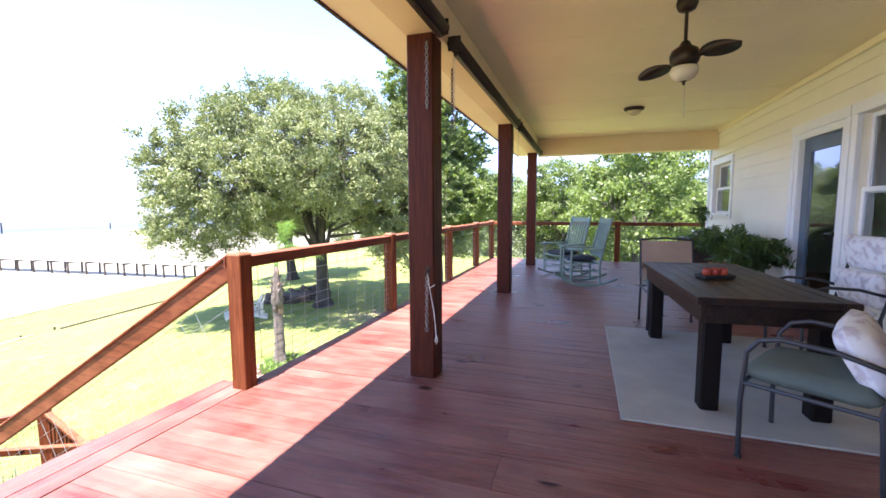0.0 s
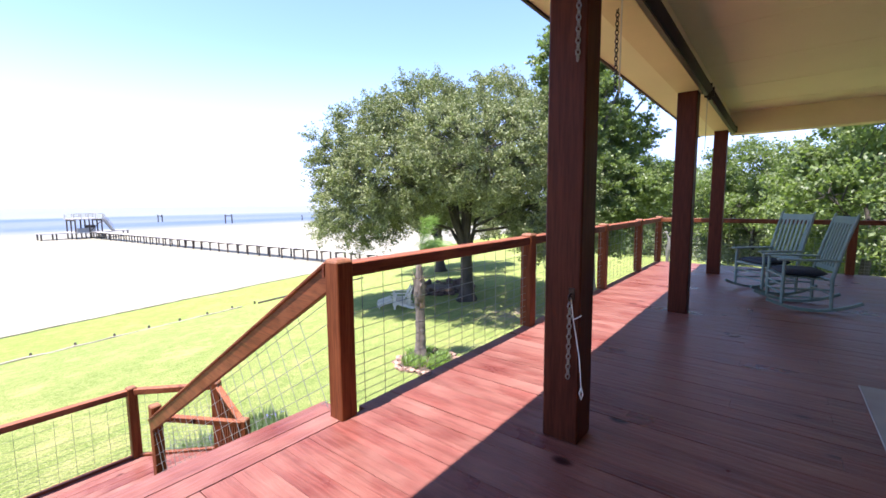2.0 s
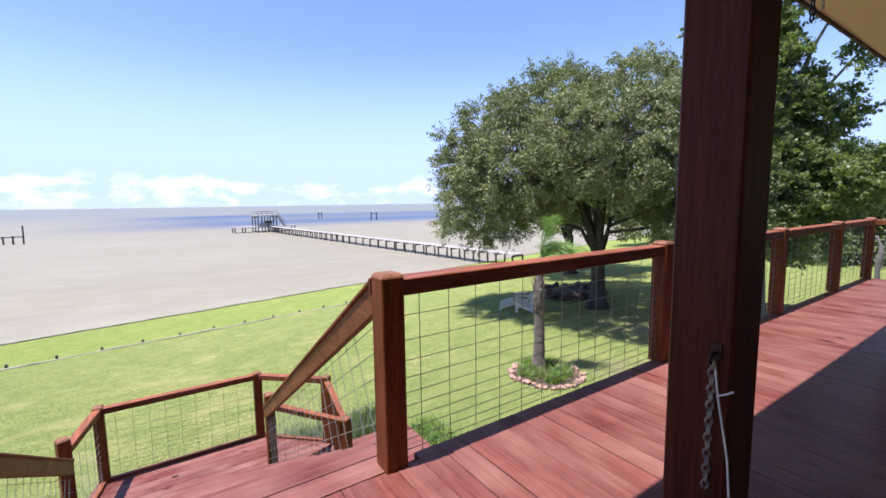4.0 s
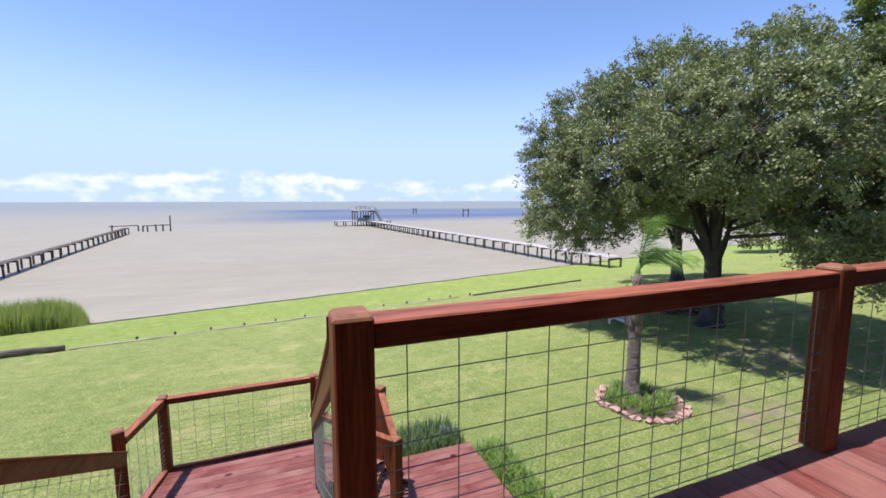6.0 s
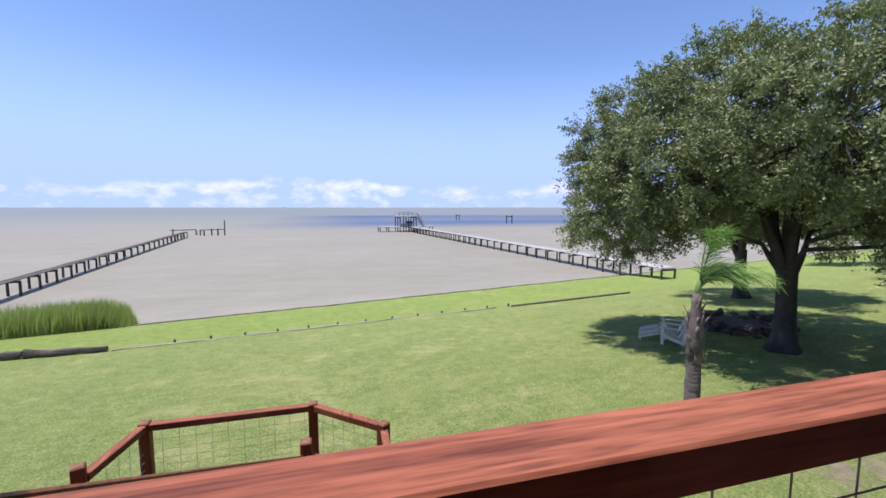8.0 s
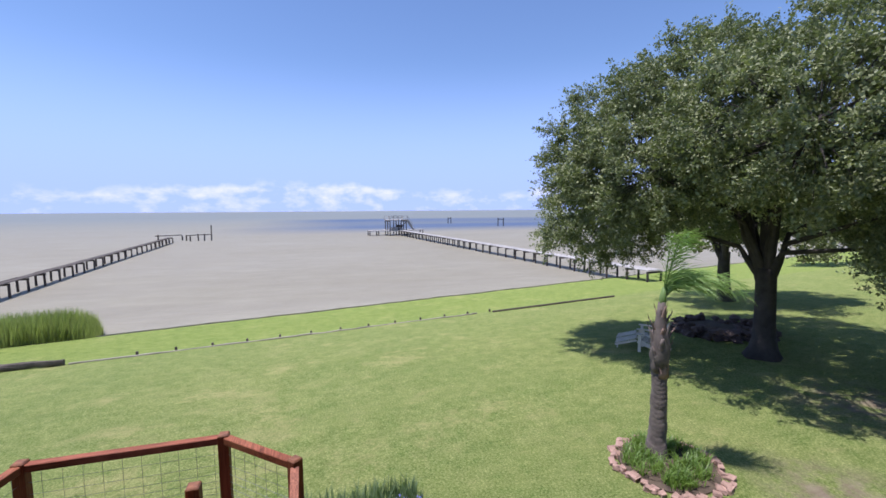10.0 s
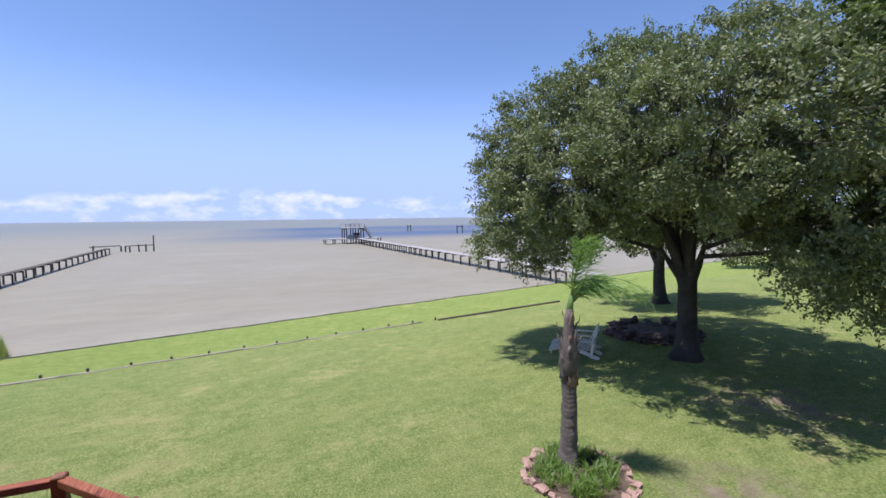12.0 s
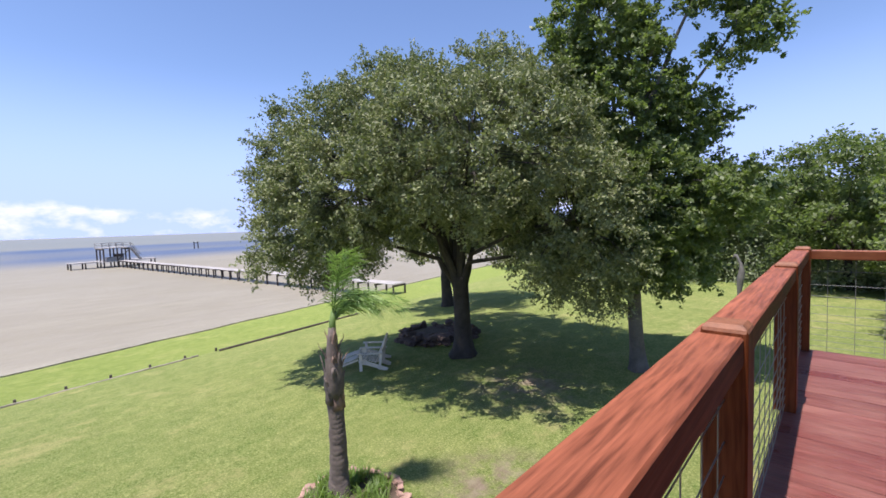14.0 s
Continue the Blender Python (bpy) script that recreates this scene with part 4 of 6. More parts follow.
def column_chains():
    t = thing("hook_chain", "short steel chain and cord hanging on porch column", "chain")
    bm = bmesh.new()
    tube(bm, ((-0.605, 3.93, 0.83), (-0.605, 3.90, 0.83), (-0.605, 3.885, 0.815), (-0.605, 3.89, 0.8)), 0.006, 6)
    box(bm, -0.62, -0.59, 3.924, 3.931, 0.8, 0.86)
    part("hook", bm, dark_metal, t)
    bm = bmesh.new()
    chain(bm, (-0.605, 3.905, 0.81), (-0.612, 3.915, 0.37))
    part("chain", bm, steel, t)
    bm = bmesh.new()
    tube(bm, ((-0.6, 3.905, 0.81), (-0.585, 3.905, 0.7), (-0.55, 3.91, 0.5), (-0.535, 3.91, 0.33)), 0.0032, 6)
    tube(bm, ((-0.585, 3.905, 0.7), (-0.56, 3.9, 0.715), (-0.54, 3.9, 0.73)), 0.003, 6)
    tube(bm, ((-0.535, 3.91, 0.345), (-0.525, 3.905, 0.31), (-0.53, 3.9, 0.28), (-0.542, 3.905, 0.31), (-0.535, 3.91, 0.345)), 0.004, 6)
    part("cord", bm, rope_mat, t)
    u = thing("upper_chain", "steel chain hanging near the top of porch column", "chain")
    bm = bmesh.new()
    chain(bm, (-0.6, 3.915, 2.46), (-0.6, 3.918, 2.0))
    part("chain", bm, steel, u)
    bm = bmesh.new()
    tube(bm, ((-0.6, 3.935, 2.475), (-0.6, 3.905, 2.475), (-0.6, 3.9, 2.455)), 0.006, 6)
    part("hook", bm, dark_metal, u)
    for y in (4.72, 8.1):
        w = thing("hanging_chain", "thin dark chain hanging from the porch beam", "chain", group="swing chains")
        bm = bmesh.new()
        chain(bm, (-0.66, y, 2.53), (-0.66, y, 2.02))
        part("chain", bm, dark_metal, w)


columns()
column_chains()


# ---- porch things ----
def rug():
    bm = boxed(0.73, 2.55, 3.70, 5.83, 0.001, 0.012, 0.004)
    r = tagged(new("rug"), "pale grey-beige woven rug under dining table", "rug")
    part("weave", bm, rug_mat, r)
    for y in (3.70, 5.83):
        part("binding", boxed(0.73, 2.55, y - 0.012, y + 0.012, 0.001, 0.015, 0.004), rug_mat, r)


def dining_table():
    t = thing("dining_table", "espresso-stained wooden dining table with thick square legs", "table", (1.515, 4.8, 0.012), 2.9)
    L, W, H = 0.9, 0.41, 0.735
    n = 6
    for k in range(n):
        x0 = -W + 0.09 + (2 * W - 0.18) * k / n
        x1 = -W + 0.09 + (2 * W - 0.18) * (k + 1) / n
        part("top_board", boxed(x0 + 0.001, x1 - 0.001, -L + 0.1, L - 0.1, H - 0.035, H, 0.004), espresso, t)
    for x in (-W + 0.045, W - 0.045):
        part("edge_board", boxed(x - 0.045, x + 0.045, -L, L, H - 0.045, H + 0.001, 0.006), espresso, t)
    for y in (-L + 0.05, L - 0.05):
        part("end_board", boxed(-W + 0.09, W - 0.09, y - 0.05, y + 0.05, H - 0.045, H + 0.001, 0.006), espresso, t)
    for x in (-0.365, 0.365):
        part("apron", boxed(x - 0.013, x + 0.013, -0.855, 0.855, H - 0.165, H - 0.046, 0.003), espresso, t)
    for y in (-0.842, 0.842):
        part("apron", boxed(-0.351, 0.351, y - 0.013, y + 0.013, H - 0.165, H - 0.046, 0.003), espresso, t)
    for x in (-0.295, 0.295):
        for y in (-0.772, 0.772):
            part("leg", boxed(x - 0.055, x + 0.055, y - 0.055, y + 0.055, 0, H - 0.046, 0.01), espresso_z, t)


def patio_chair(at, turn, label, seat_mat, back_mat, pillow=False, padded=False):
    """Steel patio chair with bent arms; front towards -y of its own."""
    c = thing("patio_chair", label, "chair", at, turn, "chairs round the table")
    w, d = 0.27, 0.25
    for s in (-1, 1):
        bm = bmesh.new()
        tube(bm, ((s * w, -d, 0), (s * w, -d - 0.005, 0.3), (s * w, -d + 0.01, 0.56), (s * w, -d + 0.06, 0.63), (s * w, -d + 0.14, 0.655), (s * w, 0.1, 0.645), (s * w * 0.97, d + 0.02, 0.6)), 0.0125, 8)
        part("arm", bm, chair_metal, c, smooth=True)
        bm = bmesh.new()
        tube(bm, ((s * w, d + 0.03, 0), (s * w, d + 0.01, 0.32), (s * w, d, 0.42), (s * w, d + 0.06, 0.65), (s * w, d + 0.13, 0.92)), 0.0125, 8)
        part("back_leg", bm, chair_metal, c, smooth=True)
        for y in (-d, d + 0.03):
            part("foot", boxed(s * w - 0.016, s * w + 0.016, y - 0.016, y + 0.016, 0, 0.012, 0.003), black_tray, c)
    bm = bmesh.new()
    tube(bm, ((-w, -d, 0.4), (w, -d, 0.4)), 0.011, 8)
    tube(bm, ((-w, d, 0.4), (w, d, 0.4)), 0.011, 8)
    tube(bm, ((-w, -d, 0.4), (-w, d, 0.4)), 0.011, 8)
    tube(bm, ((w, -d, 0.4), (w, d, 0.4)), 0.011, 8)
    part("seat_frame", bm, chair_metal, c)
    bm = bmesh.new()
    tube(bm, ((-w, d + 0.13, 0.92), (0, d + 0.15, 0.94), (w, d + 0.13, 0.92)), 0.0125, 8)
    part("top_bar", bm, chair_metal, c)
    part("seat_cushion", cushion(bmesh.new(), 0.54, 0.54, 0.1, Matrix.Translation((0, -0.01, 0.455)), 0.4), seat_mat, c, smooth=True)
    if padded:
        for z, h in ((0.62, 0.3), (0.9, 0.3)):
            m = Matrix.Translation((0, d + 0.02 + (z - 0.6) * 0.2, z)) @ Matrix.Rotation(radians(-76), 4, "X")
            part("back_cushion", cushion(bmesh.new(), 0.54, h, 0.12, m, 0.55), back_mat, c, smooth=True)
    else:
        bm = bmesh.new()
        vs = []
        for z in (0.44, 0.6, 0.76, 0.91):
            y = d + 0.0 + max(0, z - 0.42) * 0.26
            vs.append([bm.verts.new((x, y - 0.012 * math.cos(x * 5.5) + dy, z)) for x in (-w, -w / 2, 0, w / 2, w) for dy in (-0.004, 0.004)])
        for a, b in zip(vs, vs[1:]):
            for k in range(4):
                bm.faces.new((a[2 * k], a[2 * k + 2], b[2 * k + 2], b[2 * k]))
                bm.faces.new((a[2 * k + 1], a[2 * k + 3], b[2 * k + 3], b[2 * k + 1]))
        part("back_sling", bm, back_mat, c, smooth=True)
    if pillow:
        m = Matrix.Translation((0.03, d - 0.09, 0.62)) @ Matrix.Rotation(radians(-62), 4, "X") @ Matrix.Rotation(radians(9), 4, "Z")
        pl = tagged(part("throw_pillow", cushion(bmesh.new(), 0.38, 0.34, 0.15, m, 0.85), floral, smooth=True), "white floral throw pillow leaning on patio chair", "pillow")
        pl.matrix_basis = pose(*at, 0, 0, turn)


def rocking_chair(at, turn, label):
    """Slatted rocker; front towards -x of its own."""
    r = thing("rocking_chair", label, "rocking chair", at, turn, "porch rocking chairs")
    hw = 0.27
    for s in (-1, 1):
        y = s * hw
        bm = bmesh.new()
        pts = [(-0.42 + 0.9 * k / 10, y, 0.02 + 0.11 * ((-0.42 + 0.9 * k / 10 - 0.02) / 0.45) ** 2) for k in range(11)]
        for a, b in zip(pts, pts[1:]):
            beam(bm, a, b, 0.03, 0.035)
        part("runner", bm, mint_paint, r)
        bm = bmesh.new()
        tube(bm, ((-0.27, y, 0.06), (-0.27, y, 0.3), (-0.27, y, 0.6)), (0.018, 0.022, 0.016), 8)
        part("front_leg", bm, mint_paint, r)
        bm = bmesh.new()
        tube(bm, ((0.2, y, 0.05), (0.19, y, 0.4), (0.28, y, 0.8), (0.37, y, 1.12), (0.375, y, 1.15)), (0.018, 0.022, 0.02, 0.018, 0.008), 8)
        part("back_post", bm, mint_paint, r)
        part("armrest", boxed(-0.34, 0.26, y - 0.04, y + 0.04, 0.6, 0.622, 0.008), mint_paint, r)
        for z in (0.17, 0.27):
            bm = bmesh.new()
            tube(bm, ((-0.27, y, z), (0.195, y, z)), 0.011, 6)
            part("stretcher", bm, mint_paint, r)
    for x, z in ((-0.27, 0.2), (-0.27, 0.3), (0.19, 0.22)):
        bm = bmesh.new()
        tube(bm, ((x, -hw, z), (x, hw, z)), 0.011, 6)
        part("stretcher", bm, mint_paint, r)
    bm = bmesh.new()
    for k in range(6):
        x = -0.29 + k * 0.083
        box(bm, x, x + 0.07, -hw, hw, 0.395 - k * 0.004, 0.415 - k * 0.004, 0.003)
    part("seat", bm, mint_paint, r)
    lean = Matrix.Translation((0.2, 0, 0.42)) @ Matrix.Rotation(radians(14), 4, "Y")
    for z, h in ((0.06, 0.05), (0.63, 0.085)):
        bm = boxed(-0.011, 0.011, -hw, hw, z, z + h, 0.004)
        bm.transform(lean)
        part("back_rail", bm, mint_paint, r)
    for k in range(7):
        y = -0.21 + k * 0.07
        bm = boxed(-0.007, 0.007, y - 0.019, y + 0.019, 0.11, 0.63, 0.003)
        bm.transform(lean)
        part("back_slat", bm, mint_paint, r)
    pad = tagged(part("seat_pad", cushion(bmesh.new(), 0.46, 0.48, 0.075, Matrix.Translation((-0.05, 0, 0.45)), 0.5), navy_cloth, smooth=True), "charcoal seat pad on mint rocking chair", "cushion", "rocker seat pads")
    pad.matrix_basis = pose(*at, 0, 0, turn)


def ceiling_fan():
    f = thing("ceiling_fan", "dark bronze ceiling fan with frosted bowl light", "ceiling fan", (1.17, 4.71, 0))
    bm = bmesh.new()
    lathe(bm, ((0.03, 2.735), (0.06, 2.75), (0.075, 2.79), (0.07, 2.823)))
    part("canopy", bm, dark_metal, f, smooth=True)
    bm = bmesh.new()
    tube(bm, ((0, 0, 2.74), (0, 0, 2.5)), 0.013, 10)
    part("down_rod", bm, dark_metal, f)
    bm = bmesh.new()
    lathe(bm, ((0.04, 2.34), (0.08, 2.345), (0.1, 2.38), (0.105, 2.42), (0.09, 2.46), (0.045, 2.49), (0.03, 2.52), (0.014, 2.53)))
    part("motor_housing", bm, dark_metal, f, smooth=True)
    bm = bmesh.new()
    lathe(bm, ((0.015, 2.235), (0.045, 2.24), (0.075, 2.258), (0.094, 2.288), (0.097, 2.318), (0.09, 2.336)))
    part("light_bowl", bm, white_glass, f, "frosted cream glass bowl", True)
    bm = bmesh.new()
    lathe(bm, ((0.004, 2.205), (0.012, 2.213), (0.01, 2.225), (0.022, 2.234), (0.022, 2.24)), 12)
    part("finial", bm, dark_metal, f, smooth=True)
    bm = bmesh.new()
    tube(bm, ((0.02, 0.05, 2.34), (0.02, 0.05, 1.98)), 0.0022, 5)
    part("pull_chain", bm, steel, f)
    for k in range(2):
        a = math.pi * k + radians(-52)
        m = Matrix.Rotation(a, 4, "Z") @ Matrix.Translation((0, 0, 2.385)) @ Matrix.Rotation(radians(-24 if k == 0 else 15), 4, "X")
        bm = bmesh.new()
        rings = []
        for i in range(13):
            u = i / 12
            w = 0.08 * (math.sin(math.pi * min(1, u * 0.93 + 0.07)) ** 0.6) + 0.004
            rings.append([bm.verts.new((0.14 + 0.3 * u, s * w, 0.012 * math.cos(s * 1.2) + dz - 0.03 * u * u)) for s, dz in ((-1, 0), (0, 0.004), (1, 0), (0, -0.006))])
        for p, q in zip(rings, rings[1:]):
            for j in range(4):
                bm.faces.new((p[j], p[(j + 1) % 4], q[(j + 1) % 4], q[j]))
        bm.faces.new(rings[0][::-1])
        bm.faces.new(rings[-1])
        bm.transform(m)
        bl = part("blade", bm, dark_metal, f, "leaf-shaped dark blade", True)
        bm = bmesh.new()
        beam(bm, (0.08, 0, 0), (0.18, 0, 0.005), 0.03, 0.008, 0.002)
        bm.transform(m)
        part("blade_iron", bm, dark_metal, bl)


def dome_light():
    d = thing("dome_light", "small bronze dome light fixed to porch ceiling", "ceiling light", (1.17, 8.3, 0))
    part("base", lathe(bmesh.new(), ((0.10, 2.775), (0.14, 2.79), (0.15, 2.823))), dark_metal, d, smooth=True)
    part("shade", lathe(bmesh.new(), ((0.01, 2.715), (0.05, 2.72), (0.09, 2.745), (0.11, 2.785))), white_glass, d, "ribbed frosted glass shade", True)


def table_tray():
    t = thing("candle_tray", "black tray with red candle holders on dining table", "tray", (1.45, 4.72, 0.749), 20)
    bm = bmesh.new()
    box(bm, -0.12, 0.12, -0.06, 0.06, 0, 0.012, 0.004)
    for y in (-0.06, 0.06):
        box(bm, -0.12, 0.12, y - 0.006, y + 0.006, 0.012, 0.03, 0.003)
    for x in (-0.12, 0.12):
        box(bm, x - 0.006, x + 0.006, -0.054, 0.054, 0.012, 0.03, 0.003)
    part("tray", bm, black_tray, t)
    for x in (-0.065, 0.0, 0.065):
        part("candle", lathe(bmesh.new(), ((0.024, 0.012), (0.03, 0.03), (0.031, 0.06), (0.027, 0.075), (0.02, 0.07)), 14, (x, 0, 0)), red_glaze, t, "red glazed candle cup", True)


def frond_plant(name, label, at, pot_mat, pot_h, spread, n, rng, leaf_len, stand=0.0):
    p = thing(name, label, "plant", at)
    r = 0.15
    part("pot", lathe(bmesh.new(), ((r * 0.7, stand), (r * 0.95, stand + pot_h * 0.85), (r * 1.05, stand + pot_h * 0.86), (r * 1.05, stand + pot_h), (r * 0.9, stand + pot_h), (r * 0.88, stand + pot_h - 0.03))), pot_mat, p, smooth=True)
    cs, bm = [], bmesh.new()
    for k in range(n):
        a = rng.uniform(0, 2 * math.pi)
        out = spread * rng.uniform(0.5, 1.0)
        up = rng.uniform(0.25, 0.62)
        pts = [Vector((math.cos(a) * out * s, math.sin(a) * out * s, stand + pot_h - 0.02 + up * math.sin(s * 2.3) * 0.9)) for s in (0, 0.25, 0.5, 0.75, 1.0)]
        tube(bm, pts, (0.004, 0.0035, 0.003, 0.002, 0.0015), 4, False)
        for s in np.linspace(0.2, 1.0, 16):
            i = min(3, int(s * 4))
            c = pts[i].lerp(pts[i + 1], s * 4 - i)
            for _ in range(4):
                cs.append((c.x + rng.gauss(0, leaf_len * 0.5), c.y + rng.gauss(0, leaf_len * 0.5), c.z + rng.gauss(0, leaf_len * 0.3)))
    tagged(part("stems", bm, fern_leaf, p), kind="stuff")
    tagged(put("leaves", leaf_mesh("leaves", np.array(cs), 0.8, leaf_len * 0.42, np.random.default_rng(n), 4.2), fern_leaf, p), kind="stuff")


def porch_things():
    rug()
    dining_table()
    table_tray()
    patio_chair((1.63, 3.55, 0.0), 236, "grey steel patio chair with sage seat cushion, turned from table", sage_cloth, tan_sling, True)
    patio_chair((1.4, 6.05, 0.0), 2, "grey steel patio chair with tan sling back at table end", sage_cloth, tan_sling)
    patio_chair((2.36, 5.28, 0.012), -84, "grey steel patio chair with white floral high-back cushion", floral, floral, False, True)
    rocking_chair((0.49, 8.55, 0.0), 16, "mint green rocking chair with dark seat pad, facing the bay")
    rocking_chair((0.14, 9.42, 0.0), 38, "mint green slat-back rocking chair beside far column")
    ceiling_fan()
    dome_light()
    rng = random.Random(11)
    b = thing("planter_box", "dark wooden planter box against house wall", "planter", (2.45, 9.6, 0))
    for a in (-0.45, 0.45):
        part("end_panel", boxed(-0.24, 0.24, a - 0.012, a + 0.012, 0.04, 0.72, 0.004), planter_wood, b)
    for a in (-0.24, 0.24):
        for k in range(4):
            part("side_board", boxed(a - 0.012, a + 0.012, -0.438, 0.438, 0.05 + k * 0.168, 0.21 + k * 0.168, 0.004), planter_wood, b)
    part("lid", boxed(-0.26, 0.26, -0.48, 0.48, 0.72, 0.75, 0.005), planter_wood, b)
    for x in (-0.2, 0.2):
        for y in (-0.4, 0.4):
            part("foot", boxed(x - 0.03, x + 0.03, y - 0.03, y + 0.03, 0, 0.05), planter_wood, b)
    frond_plant("potted_plant", "leafy plant in white pot on wooden planter box", (2.42, 9.35, 0.75), pot_white, 0.15, 0.22, 10, rng, 0.04)
    for k, (x, y, h, s) in enumerate(((2.55, 8.75, 0.42, 0.55), (2.5, 8.1, 0.5, 0.6), (2.62, 7.65, 0.36, 0.5))):
        frond_plant("potted_fern", "bushy green fern in terracotta pot by house wall", (x, y, 0), terracotta, h, s, 19 + k, rng, 0.075)


porch_things()


# ---- garden, shore and bay ----
def tree(name, label, base, trunk_r, fork_z, lobes, per_lobe, per_clump, leaf, leaf_mat, seed, clump=0.42, forks=5, flat=0.8, bark_mat=None, joined=False):
    """Trunk, limbs that reach into each lobe of the crown, and clumps of leaves with gaps between them."""
    rng = np.random.default_rng(seed)
    t = thing(name, label, "tree", base)
    bm = bmesh.new()
    pts, rad = [], []
    for k in range(9):
        s = k / 8
        pts.append((0.12 * math.sin(2.5 * s + seed), 0.12 * math.sin(3.1 * s + seed * 2), -0.15 + (fork_z + 0.15) * s))
        rad.append(trunk_r * (1.0 + 0.75 * math.exp(-s * 9) - 0.22 * s))
    tube(bm, pts, rad, 14)
    top = Vector(pts[-1])
    part("trunk", bm, bark_mat or bark, t, smooth=True)
    limb_bm, twig = bmesh.new(), bmesh.new()
    cents, mains, made = [], [], 0
    order = sorted(range(len(lobes)), key=lambda i: -lobes[i][3])
    for i in order:
        x, y, z, r = lobes[i]
        c = Vector((x, y, z))
        start = Vector(pts[int(rng.integers(6, 9))])
        if made >= forks:
            start = min(mains, key=lambda v: (v - c).length + max(0.0, v.z - c.z))
        mid = start.lerp(c, 0.5) + Vector((rng.normal() * 0.35, rng.normal() * 0.35, 0.35 + rng.normal() * 0.25))
        if made < forks:
            mains += [start.lerp(mid, 0.5) + Vector((0, 0, 0.12)), mid, mid.lerp(c, 0.6)]
        rr = trunk_r * (0.5 if made < forks else 0.16)
        if not joined:
            limb_bm = bmesh.new()
        made += 1
        tube(limb_bm, [start, start.lerp(mid, 0.5) + Vector((0, 0, 0.12)), mid, mid.lerp(c, 0.6), c], (rr, rr * 0.8, rr * 0.6, rr * 0.38, rr * 0.15), 7, False)
        if not joined:
            part("limb", limb_bm, bark_mat or bark, t, smooth=True)
        for _ in range(per_lobe):
            d = rng.normal(size=3)
            d /= np.linalg.norm(d)
            d[2] *= flat
            cents.append(np.array((x, y, z)) + d * r * rng.uniform(0.4, 1.0))
            if rng.random() < 0.3:
                q = Vector(cents[-1])
                tube(twig, [c.lerp(q, 0.1), c.lerp(q, 0.6) + Vector((0, 0, 0.1)), q], (0.025, 0.014, 0.006), 4, False)
    if joined:
        tagged(part("limbs", limb_bm, bark_mat or bark, t, smooth=True), kind="stuff")
    tagged(part("twigs", twig, bark_mat or bark, t), kind="stuff")
    cents = np.array(cents)
    keep = np.array([noise.noise((c[0] * 0.9 + seed, c[1] * 0.9, c[2] * 1.1)) > -0.3 for c in cents])
    cents = cents[keep]
    p = np.repeat(cents, per_clump, 0)
    off = rng.normal(size=p.shape)
    off /= np.linalg.norm(off, axis=1)[:, None]
    size = clump * rng.uniform(0.6, 1.35, len(cents)).repeat(per_clump)
    p = p + off * (rng.uniform(0, 1, len(p)) ** 0.5 * size * 1.55)[:, None] * np.array((1, 1, 0.6))
    put("crown", leaf_mesh("crown", p, 0.9, leaf, rng), leaf_mat, t)
    return t


def dome_lobes(n, cx, cy, z0, rx, ry, rz, lobe, seed, low=-0.25):
    """Lobes spread evenly over a domed crown, and a few within it."""
    rng = random.Random(seed)
    out = []
    for k in range(n):
        h = low + (1 - low) * (k + 0.5) / n
        a = k * 2.399963 + rng.uniform(-0.3, 0.3)
        q = math.sqrt(max(0.0, 1 - min(1, h) ** 2)) * rng.uniform(0.82, 1.06)
        out.append((cx + rx * q * math.cos(a), cy + ry * q * math.sin(a), z0 + rz * h * rng.uniform(0.93, 1.05), lobe * rng.uniform(0.75, 1.25)))
    for k in range(n // 4):
        a = k * 2.1
        out.append((cx + 0.45 * rx * math.cos(a), cy + 0.45 * ry * math.sin(a), z0 + rz * rng.uniform(0.1, 0.6), lobe * 1.1))
    return out


